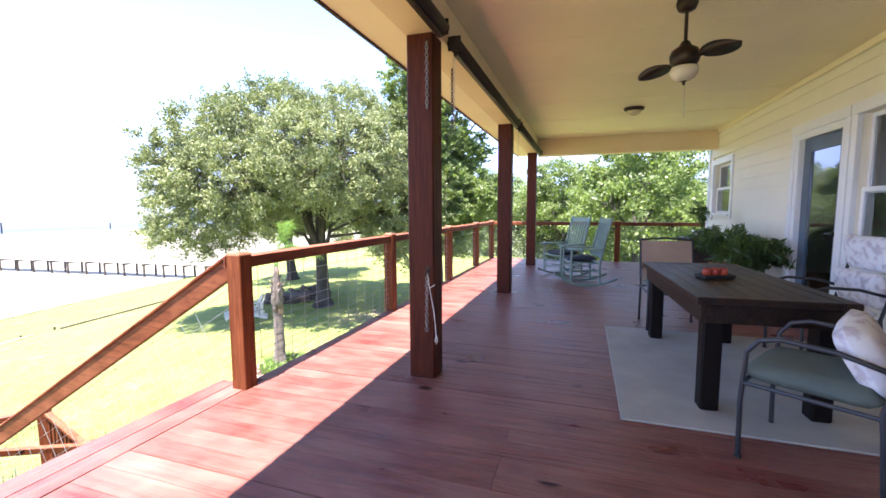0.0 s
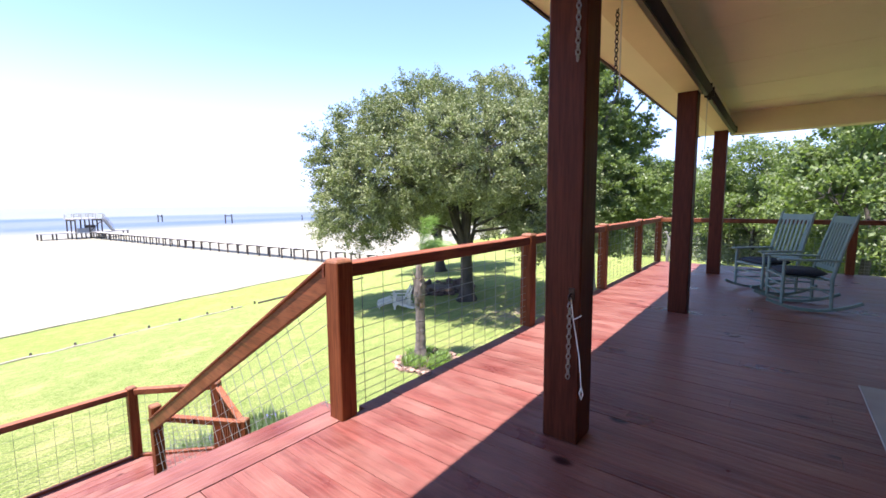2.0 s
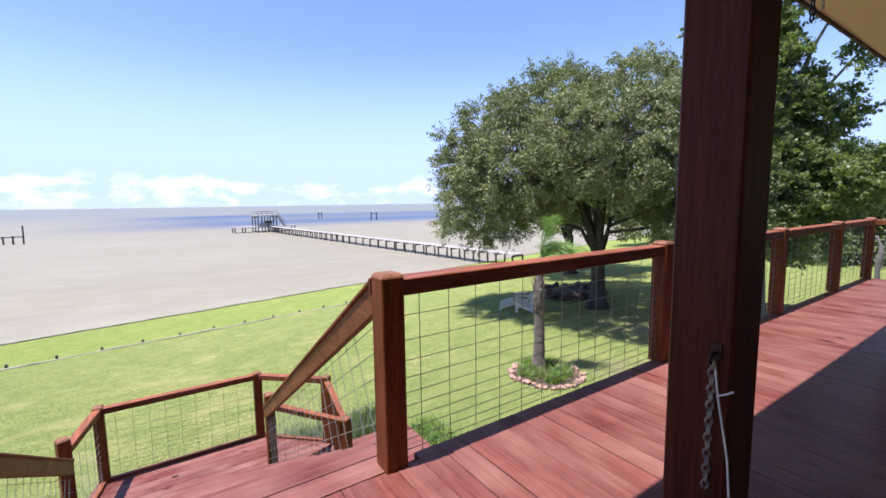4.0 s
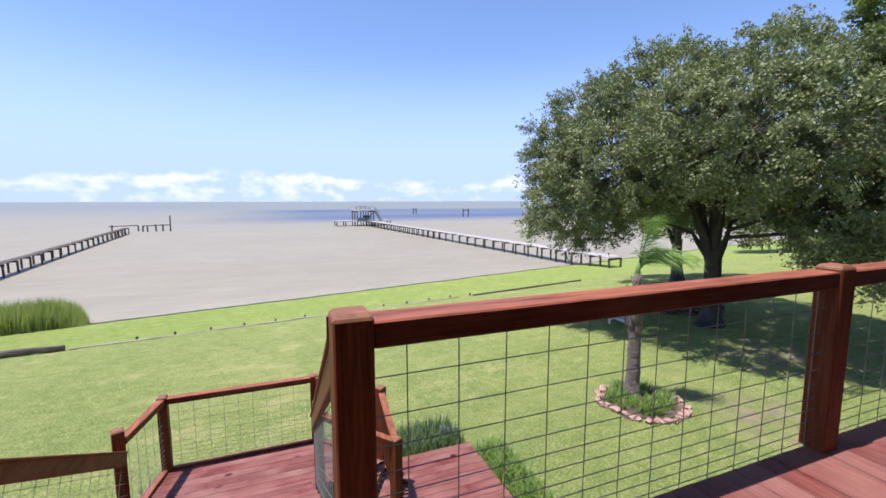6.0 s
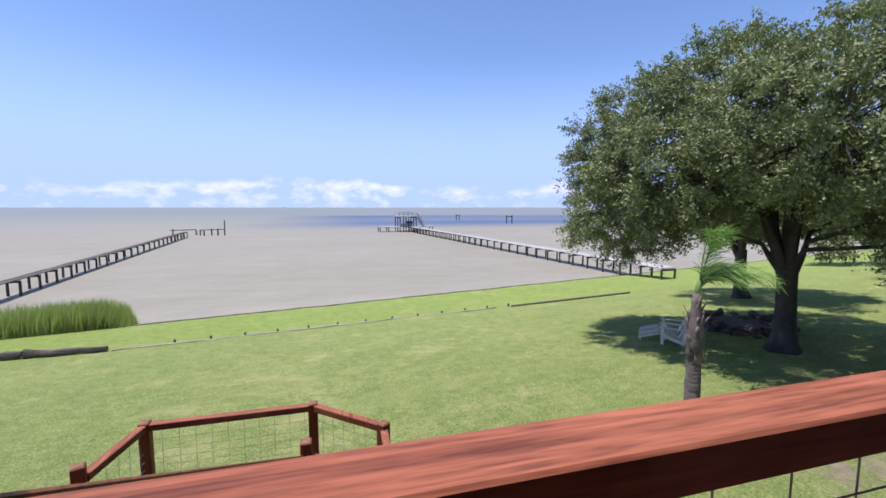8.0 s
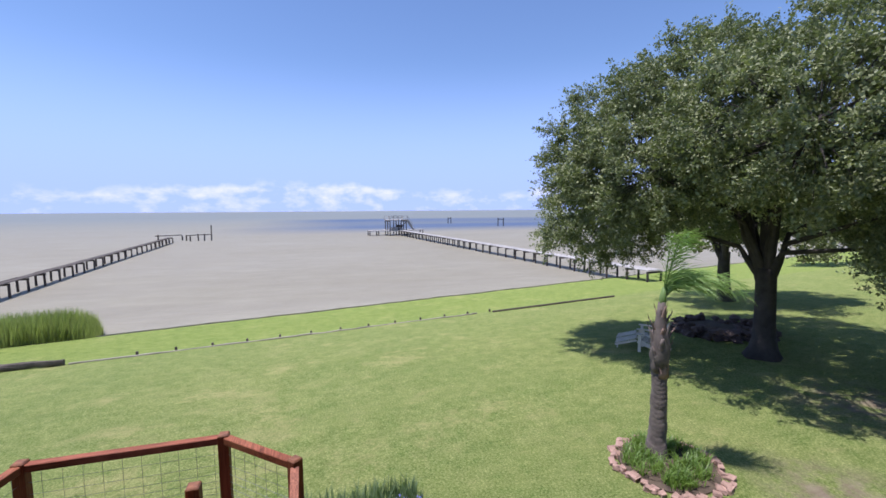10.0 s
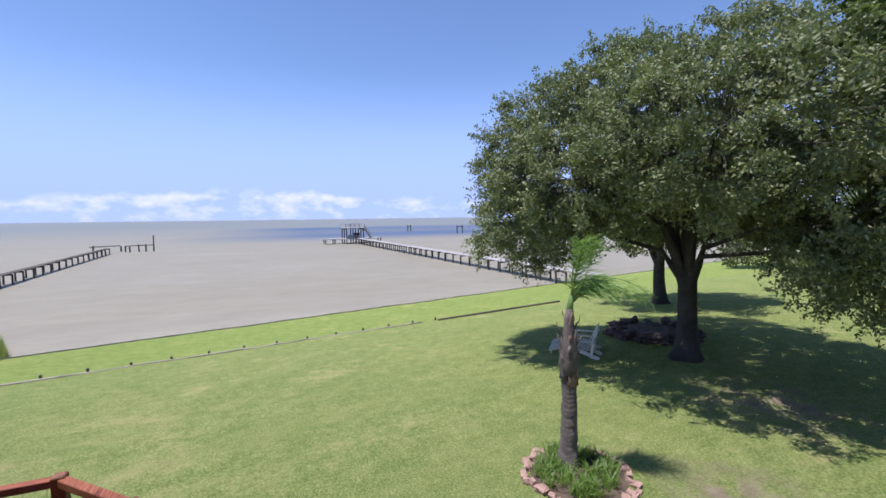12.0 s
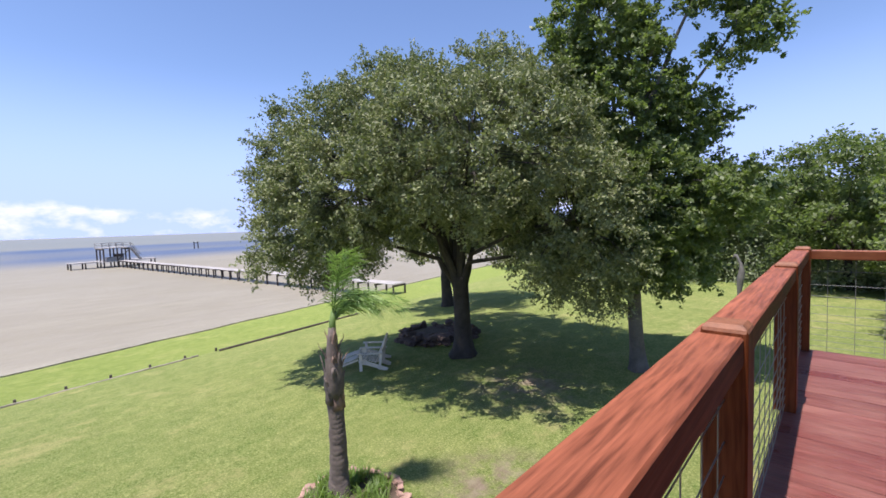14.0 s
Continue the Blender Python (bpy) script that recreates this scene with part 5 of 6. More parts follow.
def crowned(name, label, base, trunk_r, fork_z, turn, masses, lobe, sprays, leaves, leaf, leaf_mat, seed, bark_mat=bark):
    """A trunk that forks into limbs, one into each mass of the crown; boughs end in sprays of leaves that point outwards."""
    rng = np.random.default_rng(seed)
    t = thing(name, label, "tree", base)
    ax = np.array((math.cos(turn), math.sin(turn)))
    ay = np.array((-ax[1], ax[0]))
    bm = bmesh.new()
    pts, rad = [], []
    for k in range(10):
        s = k / 9
        pts.append((0.1 * math.sin(2.5 * s + seed), 0.1 * math.sin(3.1 * s + seed * 2), -0.15 + (fork_z + 0.15) * s))
        rad.append(trunk_r * (1.0 + 0.8 * math.exp(-s * 11) - 0.15 * s))
    tube(bm, pts, rad, 16)
    for v in bm.verts:
        a = math.atan2(v.co.y, v.co.x)
        k = 1 + 0.1 * math.sin(5 * a + seed) * math.exp(-max(0, v.co.z) * 2.5) + 0.07 * noise.noise(Vector((3 * math.cos(a), 3 * math.sin(a), v.co.z * 0.7)))
        v.co.x, v.co.y = v.co.x * k, v.co.y * k
    part("trunk", bm, bark_mat, t, smooth=True)
    cen = np.array([np.append(ax * m[0] + ay * m[1], m[2]) for m in masses])
    half = np.array([m[3:] for m in masses])

    def depth(p, i):
        q = p - cen[i]
        return math.sqrt((q[:2] @ ax / half[i][0]) ** 2 + (q[:2] @ ay / half[i][1]) ** 2 + (q[2] / half[i][2]) ** 2)

    boughs, spots = bmesh.new(), []
    for i, m in enumerate(masses):
        c = Vector(cen[i])
        start = Vector(pts[-1 - i % 3])
        out = Vector((c.x, c.y, 0))
        knee = start + Vector((0, 0, max(0.5, (c.z - start.z) * 0.5))) + out * 0.15 + Vector((rng.normal() * 0.15, rng.normal() * 0.15, 0))
        r = trunk_r * (0.56 if i < 4 else 0.36)
        bm = bmesh.new()
        line = [start - Vector((0, 0, 0.25)), start.lerp(knee, 0.5) + out * 0.02, knee, knee.lerp(c, 0.55) + Vector((0, 0, 0.2)), c]
        tube(bm, line, (r, r * 0.85, r * 0.66, r * 0.42, r * 0.18), 8, False)
        part("limb", bm, bark_mat, t, smooth=True)
        a, b, h = m[3:]
        n = int(4 * math.pi * (((a * b) ** 1.6 + (a * h) ** 1.6 + (b * h) ** 1.6) / 3) ** 0.625 / (lobe * lobe * 2.1))
        for k in range(n):
            z = 1 - 2 * (k + 0.5) / n
            f = k * 2.399963 + i
            q = math.sqrt(1 - z * z)
            d = np.array((*(ax * q * math.cos(f) * a + ay * q * math.sin(f) * b), z * h))
            p = cen[i] + d * rng.uniform(0.72, 0.98) + rng.normal(size=3) * lobe * 0.2
            if min((depth(p, j) for j in range(len(masses)) if j != i), default=9) < 0.62 or noise.noise(Vector(p) * 0.8 + Vector((seed, 0, 0))) < -0.5:
                continue
            spots.append((p, d / np.linalg.norm(d)))
            w = c.lerp(Vector(p), rng.uniform(0.35, 0.6))
            tube(boughs, (w, w.lerp(Vector(p), 0.55) + Vector((0, 0, 0.15)), Vector(p)), (r * 0.14, r * 0.08, 0.008), 5, False)
        for k in range(n // 5):
            d = rng.normal(size=3)
            d /= np.linalg.norm(d)
            e = np.array((*(ax * d[0] * a + ay * d[1] * b), d[2] * h))
            spots.append((cen[i] + e * rng.uniform(0.3, 0.65), d))
            tube(boughs, (c, Vector(cen[i] + e * 0.5)), (r * 0.2, r * 0.08), 5, False)
    tagged(part("branchwork", boughs, bark_mat, t), kind="stuff")
    n = len(spots)
    p0 = np.repeat(np.array([p for p, d in spots]), sprays, 0)
    dd = np.repeat(np.array([d for p, d in spots]), sprays, 0) * 0.75 + rng.normal(size=(n * sprays, 3)) * 0.62 + np.array((0, 0, 0.12))
    dd /= np.linalg.norm(dd, axis=1)[:, None]
    ln = lobe * rng.uniform(0.55, 1.55, n * sprays)
    u = rng.uniform(0, 1, (n * sprays, leaves)) ** 0.75
    droop = -0.22 * lobe * u ** 2
    cp = p0[:, None] + dd[:, None] * (ln[:, None] * u)[..., None]
    cp[..., 2] += droop
    cp += rng.normal(size=cp.shape) * (lobe * 0.2 * (1.05 - 0.6 * u))[..., None] * np.array((1, 1, 0.6))
    put("crown", leaf_mesh("crown", cp.reshape(-1, 3), 0.9, leaf, rng), leaf_mat, t)
    return t


def trees():
    # masses of the crown: across, along, height, and the three half-widths
    crowned("live_oak", "broad live oak with dense grey-green crown on lawn", (-10.85, 17.5, -3.05), 0.3, 2.6, radians(36), (
        (0.9, 0.0, 7.0, 3.1, 3.8, 2.8), (-1.8, 0.2, 7.3, 2.4, 3.0, 2.55), (-3.6, -0.3, 6.3, 2.5, 3.3, 2.5), (-5.4, 0.1, 6.0, 1.7, 2.1, 1.45),
        (-4.7, -0.4, 4.1, 2.0, 2.8, 1.35), (3.2, -0.2, 5.2, 2.2, 3.4, 2.3), (3.9, -0.9, 3.2, 1.5, 2.3, 1.5), (0.6, -3.6, 6.2, 3.0, 2.2, 1.8), (-0.6, 3.8, 5.4, 3.4, 2.2, 2.0), (-2.8, -2.6, 5.3, 2.2, 1.7, 1.6), (3.2, -2.9, 4.4, 1.9, 1.9, 1.6)),
        0.6, 11, 44, 0.051, oak_leaf, 3)
    tree("live_oak", "smaller live oak nearer the shore behind the first", (-18.8, 25.4, ground_z(-18.8, 25.4)), 0.33, 2.6,
         dome_lobes(22, 0.3, 0.2, 4.0, 3.6, 3.6, 3.8, 1.3, 8, -0.2), 50, 44, 0.095, oak_leaf, 8, 0.32)
    crowned("tall_tree", "tall leafy shade tree with open uneven crown", (-5.75, 19.2, -3.04), 0.2, 3.0, radians(18), (
        (-0.1, 0.0, 7.3, 1.6, 1.7, 1.7), (-0.9, 0.2, 9.8, 1.35, 1.5, 1.6), (2.35, 0.1, 9.1, 0.75, 0.9, 0.75), (1.7, -0.2, 10.6, 1.1, 1.0, 0.7), (0.4, 0.0, 4.9, 1.75, 1.9, 1.6),
        (2.1, 0.2, 5.0, 0.95, 1.2, 0.65), (0.6, -0.2, 3.4, 1.15, 1.3, 0.8), (-1.6, -0.1, 8.5, 0.7, 1.0, 0.8), (1.2, 0.3, 6.9, 0.85, 1.0, 0.75)),
        0.5, 9, 40, 0.07, tall_leaf, 21, bark_pale)
    kinds = []
    for k, (h, r) in enumerate(((6.4, 3.0), (7.6, 3.4), (5.2, 2.9))):
        kinds.append(tree("woodland_tree", "leafy woodland tree at the edge of lawn", (-30 + 15 * k, 52, -3.0), 0.2, 2.4,
                          dome_lobes(20, 0, 0, h * 0.55, r, r, h * 0.52, 1.3, 40 + k, -0.75), 34, 44, 0.118, wood_leaf if k != 1 else tall_leaf, 40 + k, 0.42, joined=True))
        tagged(kinds[-1], group="woodland edge")
    spots = ((-17, 47, 2), (-13, 43, 0), (-9.5, 46, 1), (-7.5, 41.5, 2), (-3.8, 42.5, 0), (-1.0, 38.5, 1), (2.6, 37.0, 0), (6.0, 39.0, 1), (9.5, 37.5, 2), (13.0, 40.0, 0), (17.0, 42.0, 1), (3.5, 44.0, 1), (-20.5, 52.0, 1), (22.0, 40.0, 0))
    rng = random.Random(3)
    for x, y, k in spots:
        o = copy_thing(kinds[k], pose(x, y, -3.02, 0, 0, rng.uniform(0, 360)))
    near = copy_thing(kinds[1], pose(3.4, 27.5, -3.02, 0, 0, 77))
    tagged(near, "leafy woodland tree standing close behind the deck end")


def shrubs():
    rng = np.random.default_rng(17)
    cs = []
    for k in range(150):
        x = -20 + 46 * k / 150 + rng.normal() * 0.8
        y = 39.5 + rng.normal() * 1.2 + 0.05 * abs(x)
        h = rng.uniform(0.5, 2.6)
        c = np.array((x, y, -3.0 + h * 0.5))
        cs.append(c + rng.normal(size=(480, 3)) * np.array((0.8, 0.6, h * 0.36)))
    p = np.concatenate(cs)
    p[:, 2] = np.maximum(p[:, 2], -3.0)
    tagged(put("shrubs", leaf_mesh("shrubs", p, 0.8, 0.12, rng), wood_leaf), "dense green undergrowth along the lawn edge", "shrubs", kind="stuff")


def palm():
    base = (-7.4, 10.34, -3.05)
    t = thing("palm_tree", "young palm with ringed trunk, dry leaf bases and wind-blown fronds", "palm tree", base)
    rng = random.Random(9)
    prof = []
    z = -0.1
    while z < 1.7:
        r = 0.148 - 0.014 * z + 0.075 * math.exp(-max(0, z) * 6)
        prof += [(r, z), (r * 1.012, z + 0.06), (r * 0.985, z + 0.068)]
        z += rng.uniform(0.07, 0.1)
    bm = lathe(bmesh.new(), prof, 18)
    for v in bm.verts:
        v.co.x += 0.02 * math.sin(v.co.z * 1.7) + 0.016 * noise.noise(v.co * 7)
        v.co.y += 0.016 * noise.noise(v.co * 7 + Vector((9, 0, 0)))
        v.co.z += 0.07 * noise.noise(Vector((v.co.x * 5, v.co.y * 5, 2.0)))
    part("trunk", bm, palm_bark, t, smooth=True)
    # the neck swells where the old leaf bases clasp it, then narrows to the green shaft
    bm = bmesh.new()
    tube(bm, ((0, 0, 1.6), (0.01, 0, 1.85), (0.01, 0, 2.1), (0.0, -0.01, 2.35), (-0.01, 0.0, 2.6), (-0.01, 0.01, 2.8)), (0.13, 0.155, 0.14, 0.105, 0.075, 0.05), 14)
    for v in bm.verts:
        v.co += Vector((1, 1, 0)) * 0.03 * noise.noise(v.co * 6)
    part("neck", bm, palm_bark, t, smooth=True)
    bm = bmesh.new()
    tube(bm, ((-0.01, 0.01, 2.66), (-0.01, 0.02, 2.85), (0.0, 0.04, 3.05)), (0.062, 0.055, 0.035), 10)
    part("crown_shaft", bm, palm_leaf, t, smooth=True)

    def boot(a, z, r, ln, w, flare, m):
        """One old leaf base: a tapering, dished strap that clasps the neck and frays at its tip."""
        c, s = math.cos(a), math.sin(a)
        rad, tan = Vector((c, s, 0)), Vector((-s, c, 0))
        bm = bmesh.new()
        rings = []
        for i in range(6):
            u = i / 5
            half = w * (1 - 0.72 * u ** 1.3) / 2
            o = rad * (r + flare * u * u - 0.05 * u * (1 - u)) + Vector((0, 0, z + ln * u))
            rings.append([bm.verts.new(o + tan * half * q - rad * (0.35 * half * q * q) + rad * d) for q, d in ((-1, 0), (0, 0.006), (1, 0), (0, -0.012))])
        for p, q in zip(rings, rings[1:]):
            for j in range(4):
                bm.faces.new((p[j], p[(j + 1) % 4], q[(j + 1) % 4], q[j]))
        bm.faces.new(rings[0][::-1])
        bm.faces.new(rings[-1])
        for _ in range(2):
            e = rings[-1][1].co + tan * rng.uniform(-0.02, 0.02)
            tube(bm, (e, e + Vector((0, 0, 0.05)) + rad * 0.01, e + rad * rng.uniform(0.0, 0.04) + tan * rng.uniform(-0.03, 0.03) + Vector((0, 0, 0.09))), (0.005, 0.003, 0.0015), 4, False)
        part("leaf_base", bm, m, t, smooth=True)

    for k in range(9):
        boot(k * 2.4, 1.5 + 0.045 * k, 0.15, rng.uniform(0.45, 0.68), rng.uniform(0.18, 0.26), rng.uniform(-0.02, 0.05), palm_bark if k % 3 else palm_boot)
    for k in range(12):
        boot(k * 2.4 + 1.0, 1.98 + 0.036 * k, 0.125 - 0.005 * k, rng.uniform(0.3, 0.46), rng.uniform(0.1, 0.16), rng.uniform(-0.03, 0.05) if k % 4 else 0.09, palm_boot)
    # the wind from the bay carries the fronds inland
    nrg = np.random.default_rng(4)
    wind = Vector((0.6, 0.8, 0))
    for k in range(13):
        a = k * 2.4 + rng.uniform(-0.3, 0.3)
        fan = Vector((math.cos(a), math.sin(a), 0))
        tall = k % 5 == 0
        d = fan * rng.uniform(0.1, 0.3) + wind * (rng.uniform(0.12, 0.3) if tall else rng.uniform(0.6, 1.15))
        up = rng.uniform(1.0, 1.2) if tall else rng.uniform(0.45, 0.95)
        ln = 1.0 if tall else rng.uniform(0.85, 1.1)
        pts = []
        for i in range(9):
            u = i / 8
            rise = up * (1.7 * u - (0.75 if tall else 1.5) * u ** 2.1)
            pts.append(Vector((0, 0.03, 2.86)) + fan * 0.03 * min(1, u * 4) + d * ln * u ** 1.25 + Vector((0, 0, rise)))
        bm = bmesh.new()
        tube(bm, pts, [0.013 - 0.0012 * i for i in range(9)], 5, False)
        for i in range(1, 8):
            for j in range(6):
                u = j / 6
                p = pts[i].lerp(pts[i + 1], u)
                ax = (pts[i + 1] - pts[i]).normalized()
                side = ax.cross(Vector((0, 0, 1)))
                side = side.normalized() if side.length > 0.05 else ax.orthogonal().normalized()
                f = (i + u) / 8
                L = 0.42 * math.sin(math.pi * (0.12 + 0.8 * f)) + 0.05
                for sg in (-1, 1):
                    q = p + (side * sg * 0.7 + ax * 0.5 + wind * 0.3 + Vector((rng.uniform(-0.3, 0.3), rng.uniform(-0.3, 0.3), rng.uniform(-0.6, 0.2)))) * L
                    m = p.lerp(q, 0.5) + Vector((0, 0, 0.04 * L / 0.4))
                    w = ax * 0.006
                    v = [bm.verts.new(c) for c in (p - w, p + w, m + w, q, m - w)]
                    bm.faces.new((v[0], v[1], v[2], v[4]))
                    bm.faces.new((v[4], v[2], v[3]))
        part("frond", bm, palm_leaf, t)
    # the bed: soil, ring of stones, ground cover
    cx, cy = -7.15, 10.35
    bed = tagged(new("palm_bed"), "round bed edged with pink stones at palm foot", "flower bed")
    bm = bmesh.new()
    n = 26
    c0 = bm.verts.new((cx, cy, ground_z(cx, cy) + 0.07))
    ring = [bm.verts.new((cx + 0.78 * math.cos(2 * math.pi * k / n), cy + 0.78 * math.sin(2 * math.pi * k / n), ground_z(cx, cy) + 0.03)) for k in range(n)]
    low = [bm.verts.new((v.co.x, v.co.y, ground_z(cx, cy) - 0.12)) for v in ring]
    for k in range(n):
        bm.faces.new((c0, ring[k], ring[(k + 1) % n]))
        bm.faces.new((ring[k], low[k], low[(k + 1) % n], ring[(k + 1) % n]))
    part("soil", bm, soil, bed)
    shapes = []
    for v in range(5):
        bm = boxed(-0.075, 0.075, -0.055, 0.055, -0.04, 0.04, 0.014)
        for p in bm.verts:
            p.co += Vector((rng.uniform(-0.02, 0.02), rng.uniform(-0.02, 0.02), rng.uniform(-0.015, 0.02)))
        shapes.append(mesh_of(bm, "stone"))
    for k in range(46):
        a = 2 * math.pi * k / 46 + rng.uniform(-0.06, 0.06)
        r = 0.86 + rng.uniform(-0.07, 0.07)
        x, y = cx + r * math.cos(a), cy + r * math.sin(a)
        put("stone", shapes[k % 5], stone, bed).matrix_basis = pose(x, y, ground_z(x, y) + 0.03, rng.uniform(-14, 14), rng.uniform(-14, 14), math.degrees(a) + 90 + rng.uniform(-45, 45)) @ Matrix.Diagonal((rng.uniform(0.6, 1.25), rng.uniform(0.7, 1.3), rng.uniform(0.6, 1.2), 1))
    ang, rad = nrg.uniform(0, 2 * np.pi, 90).repeat(20) + nrg.normal(size=1800) * 0.09, 0.7 * np.sqrt(nrg.uniform(0.05, 1, 90)).repeat(20) + nrg.normal(size=1800) * 0.04
    roots = np.stack((cx + rad * np.cos(ang), cy + rad * np.sin(ang), np.full(1800, ground_z(cx, cy) + 0.04)), 1)
    tagged(put("ground_cover", blade_mesh("ground_cover", roots, 0.23, 0.018, 0.9, nrg), bed_leaf), "green strap-leaved ground cover round palm foot", "plants", kind="stuff")


def adirondack(at, turn, label):
    """Slatted garden chair with a pull-out leg rest; front towards -x of its own."""
    c = thing("adirondack_chair", label, "garden chair", at, turn, "lawn chairs")
    for k in range(7):
        y = -0.27 + k * 0.09
        top = 0.98 - 0.012 * abs(k - 3) ** 2
        bm = bmesh.new()
        beam(bm, (0.16, y * 0.8, 0.26), (0.48, y, top), 0.075, 0.018, 0.003, (1, 0, 0.3))
        part("back_slat", bm, white_wash, c)
    for k in range(6):
        x = -0.36 + k * 0.095
        part("seat_slat", boxed(x, x + 0.08, -0.27, 0.27, 0.375 - k * 0.022, 0.393 - k * 0.022, 0.003), white_wash, c)
    for s in (-1, 1):
        bm = bmesh.new()
        beam(bm, (-0.36, s * 0.27, 0.33), (0.55, s * 0.27, 0.04), 0.025, 0.12)
        part("side_rail", bm, white_wash, c)
        part("front_leg", boxed(-0.34, -0.25, s * 0.31 - 0.014, s * 0.31 + 0.014, 0, 0.56), white_wash, c)
        bm = bmesh.new()
        beam(bm, (0.3, s * 0.3, 0.05), (0.36, s * 0.3, 0.6), 0.025, 0.08, 0, (1, 0, 0))
        part("back_leg", bm, white_wash, c)
        part("armrest", boxed(-0.4, 0.42, s * 0.33 - 0.065, s * 0.33 + 0.065, 0.565, 0.587, 0.005), white_wash, c)
    bm = bmesh.new()
    beam(bm, (0.37, -0.3, 0.64), (0.37, 0.3, 0.64), 0.03, 0.07)
    part("back_brace", bm, white_wash, c)
    for k in range(7):
        x = -0.46 - k * 0.085
        z = 0.36 - k * 0.03
        part("leg_rest_slat", boxed(x - 0.07, x, -0.25, 0.25, z, z + 0.018, 0.003), white_wash, c)
    for s in (-1, 1):
        bm = bmesh.new()
        beam(bm, (-0.4, s * 0.2, 0.33), (-1.05, s * 0.2, 0.1), 0.025, 0.06)
        beam(bm, (-0.98, s * 0.2, 0.0), (-0.98, s * 0.2, 0.16), 0.05, 0.025, 0, (1, 0, 0))
        part("leg_rest_rail", bm, white_wash, c)


def rock_bed():
    """The ring of dark rocks under the oak."""
    rng = random.Random(31)
    bed = tagged(new("rock_bed"), "ring of dark rough rocks beneath the live oak", "rock bed")
    cx, cy = -13.5, 19.0
    k = 0
    for layer, (r, n) in enumerate(((1.55, 22), (1.35, 18), (0.7, 9))):
        for i in range(n):
            a = 2 * math.pi * i / n + rng.uniform(-0.1, 0.1)
            bm = bmesh.new()
            bmesh.ops.create_icosphere(bm, subdivisions=2, radius=1)
            sx, sy, sz = rng.uniform(0.16, 0.34), rng.uniform(0.13, 0.25), rng.uniform(0.08, 0.17)
            o = rng.uniform(0, 50)
            for v in bm.verts:
                v.co *= 1 + 0.8 * noise.noise(v.co * 1.8 + Vector((o, 0, 0)))
                v.co = Vector((v.co.x * sx, v.co.y * sy, v.co.z * sz))
            x, y = cx + r * math.cos(a) * rng.uniform(0.9, 1.1), cy + r * math.sin(a) * rng.uniform(0.9, 1.1)
            part("rock", bm, rock_dark, bed).matrix_basis = pose(x, y, ground_z(x, y) + 0.06 + 0.2 * (layer == 1) + 0.05 * (layer == 2), 0, 0, rng.uniform(0, 360))
    part("soil", lathe(bmesh.new(), ((1.6, -0.1), (1.5, 0.05), (0.8, 0.16), (0.1, 0.2)), 20, (cx, cy, ground_z(cx, cy))), soil, bed)


def flower_bed():
    nrg = np.random.default_rng(12)
    n = 1900
    x, y = nrg.uniform(-7.85, -6.95, n), nrg.uniform(3.9, 6.1, n)
    keep = (x < -7.25) | (y > 4.75)
    x, y = x[keep], y[keep]
    roots = np.stack((x, y, np.array([ground_z(a, b) for a, b in zip(x, y)]) - 0.02), 1)
    tagged(put("iris_bed", blade_mesh("iris_bed", roots, 0.38, 0.022, 0.45, nrg), iris_leaf), "dense iris foliage beside stair landing", "plants", kind="stuff")
    n = 700
    x, y = nrg.uniform(-6.9, -5.2, n), nrg.uniform(6.15, 6.75, n)
    roots = np.stack((x, y, np.array([ground_z(a, b) for a, b in zip(x, y)]) - 0.02), 1)
    tagged(put("grass_clumps", blade_mesh("grass_clumps", roots, 0.27, 0.018, 1.1, nrg), bed_leaf), "loose bright green grass clumps by platform", "plants", kind="stuff")
    n = 420
    x, y = nrg.uniform(-7.6, -7.2, n), nrg.uniform(1.2, 3.7, n)
    roots = np.stack((x, y, np.array([ground_z(a, b) for a, b in zip(x, y)]) - 0.02), 1)
    tagged(put("low_border", blade_mesh("low_border", roots, 0.42, 0.02, 0.5, nrg), iris_leaf), "low iris foliage along the stair landing", "plants", kind="stuff")
    p = np.stack((nrg.uniform(-7.8, -7.0, 5), nrg.uniform(4.6, 6.1, 5), nrg.uniform(-2.8, -2.7, 5)), 1)
    p = np.concatenate([q + nrg.normal(size=(9, 3)) * 0.025 for q in p])
    tagged(put("iris_blooms", leaf_mesh("iris_blooms", p, 0.5, 0.022, nrg), bloom), "small violet iris blooms", "flowers", kind="stuff")


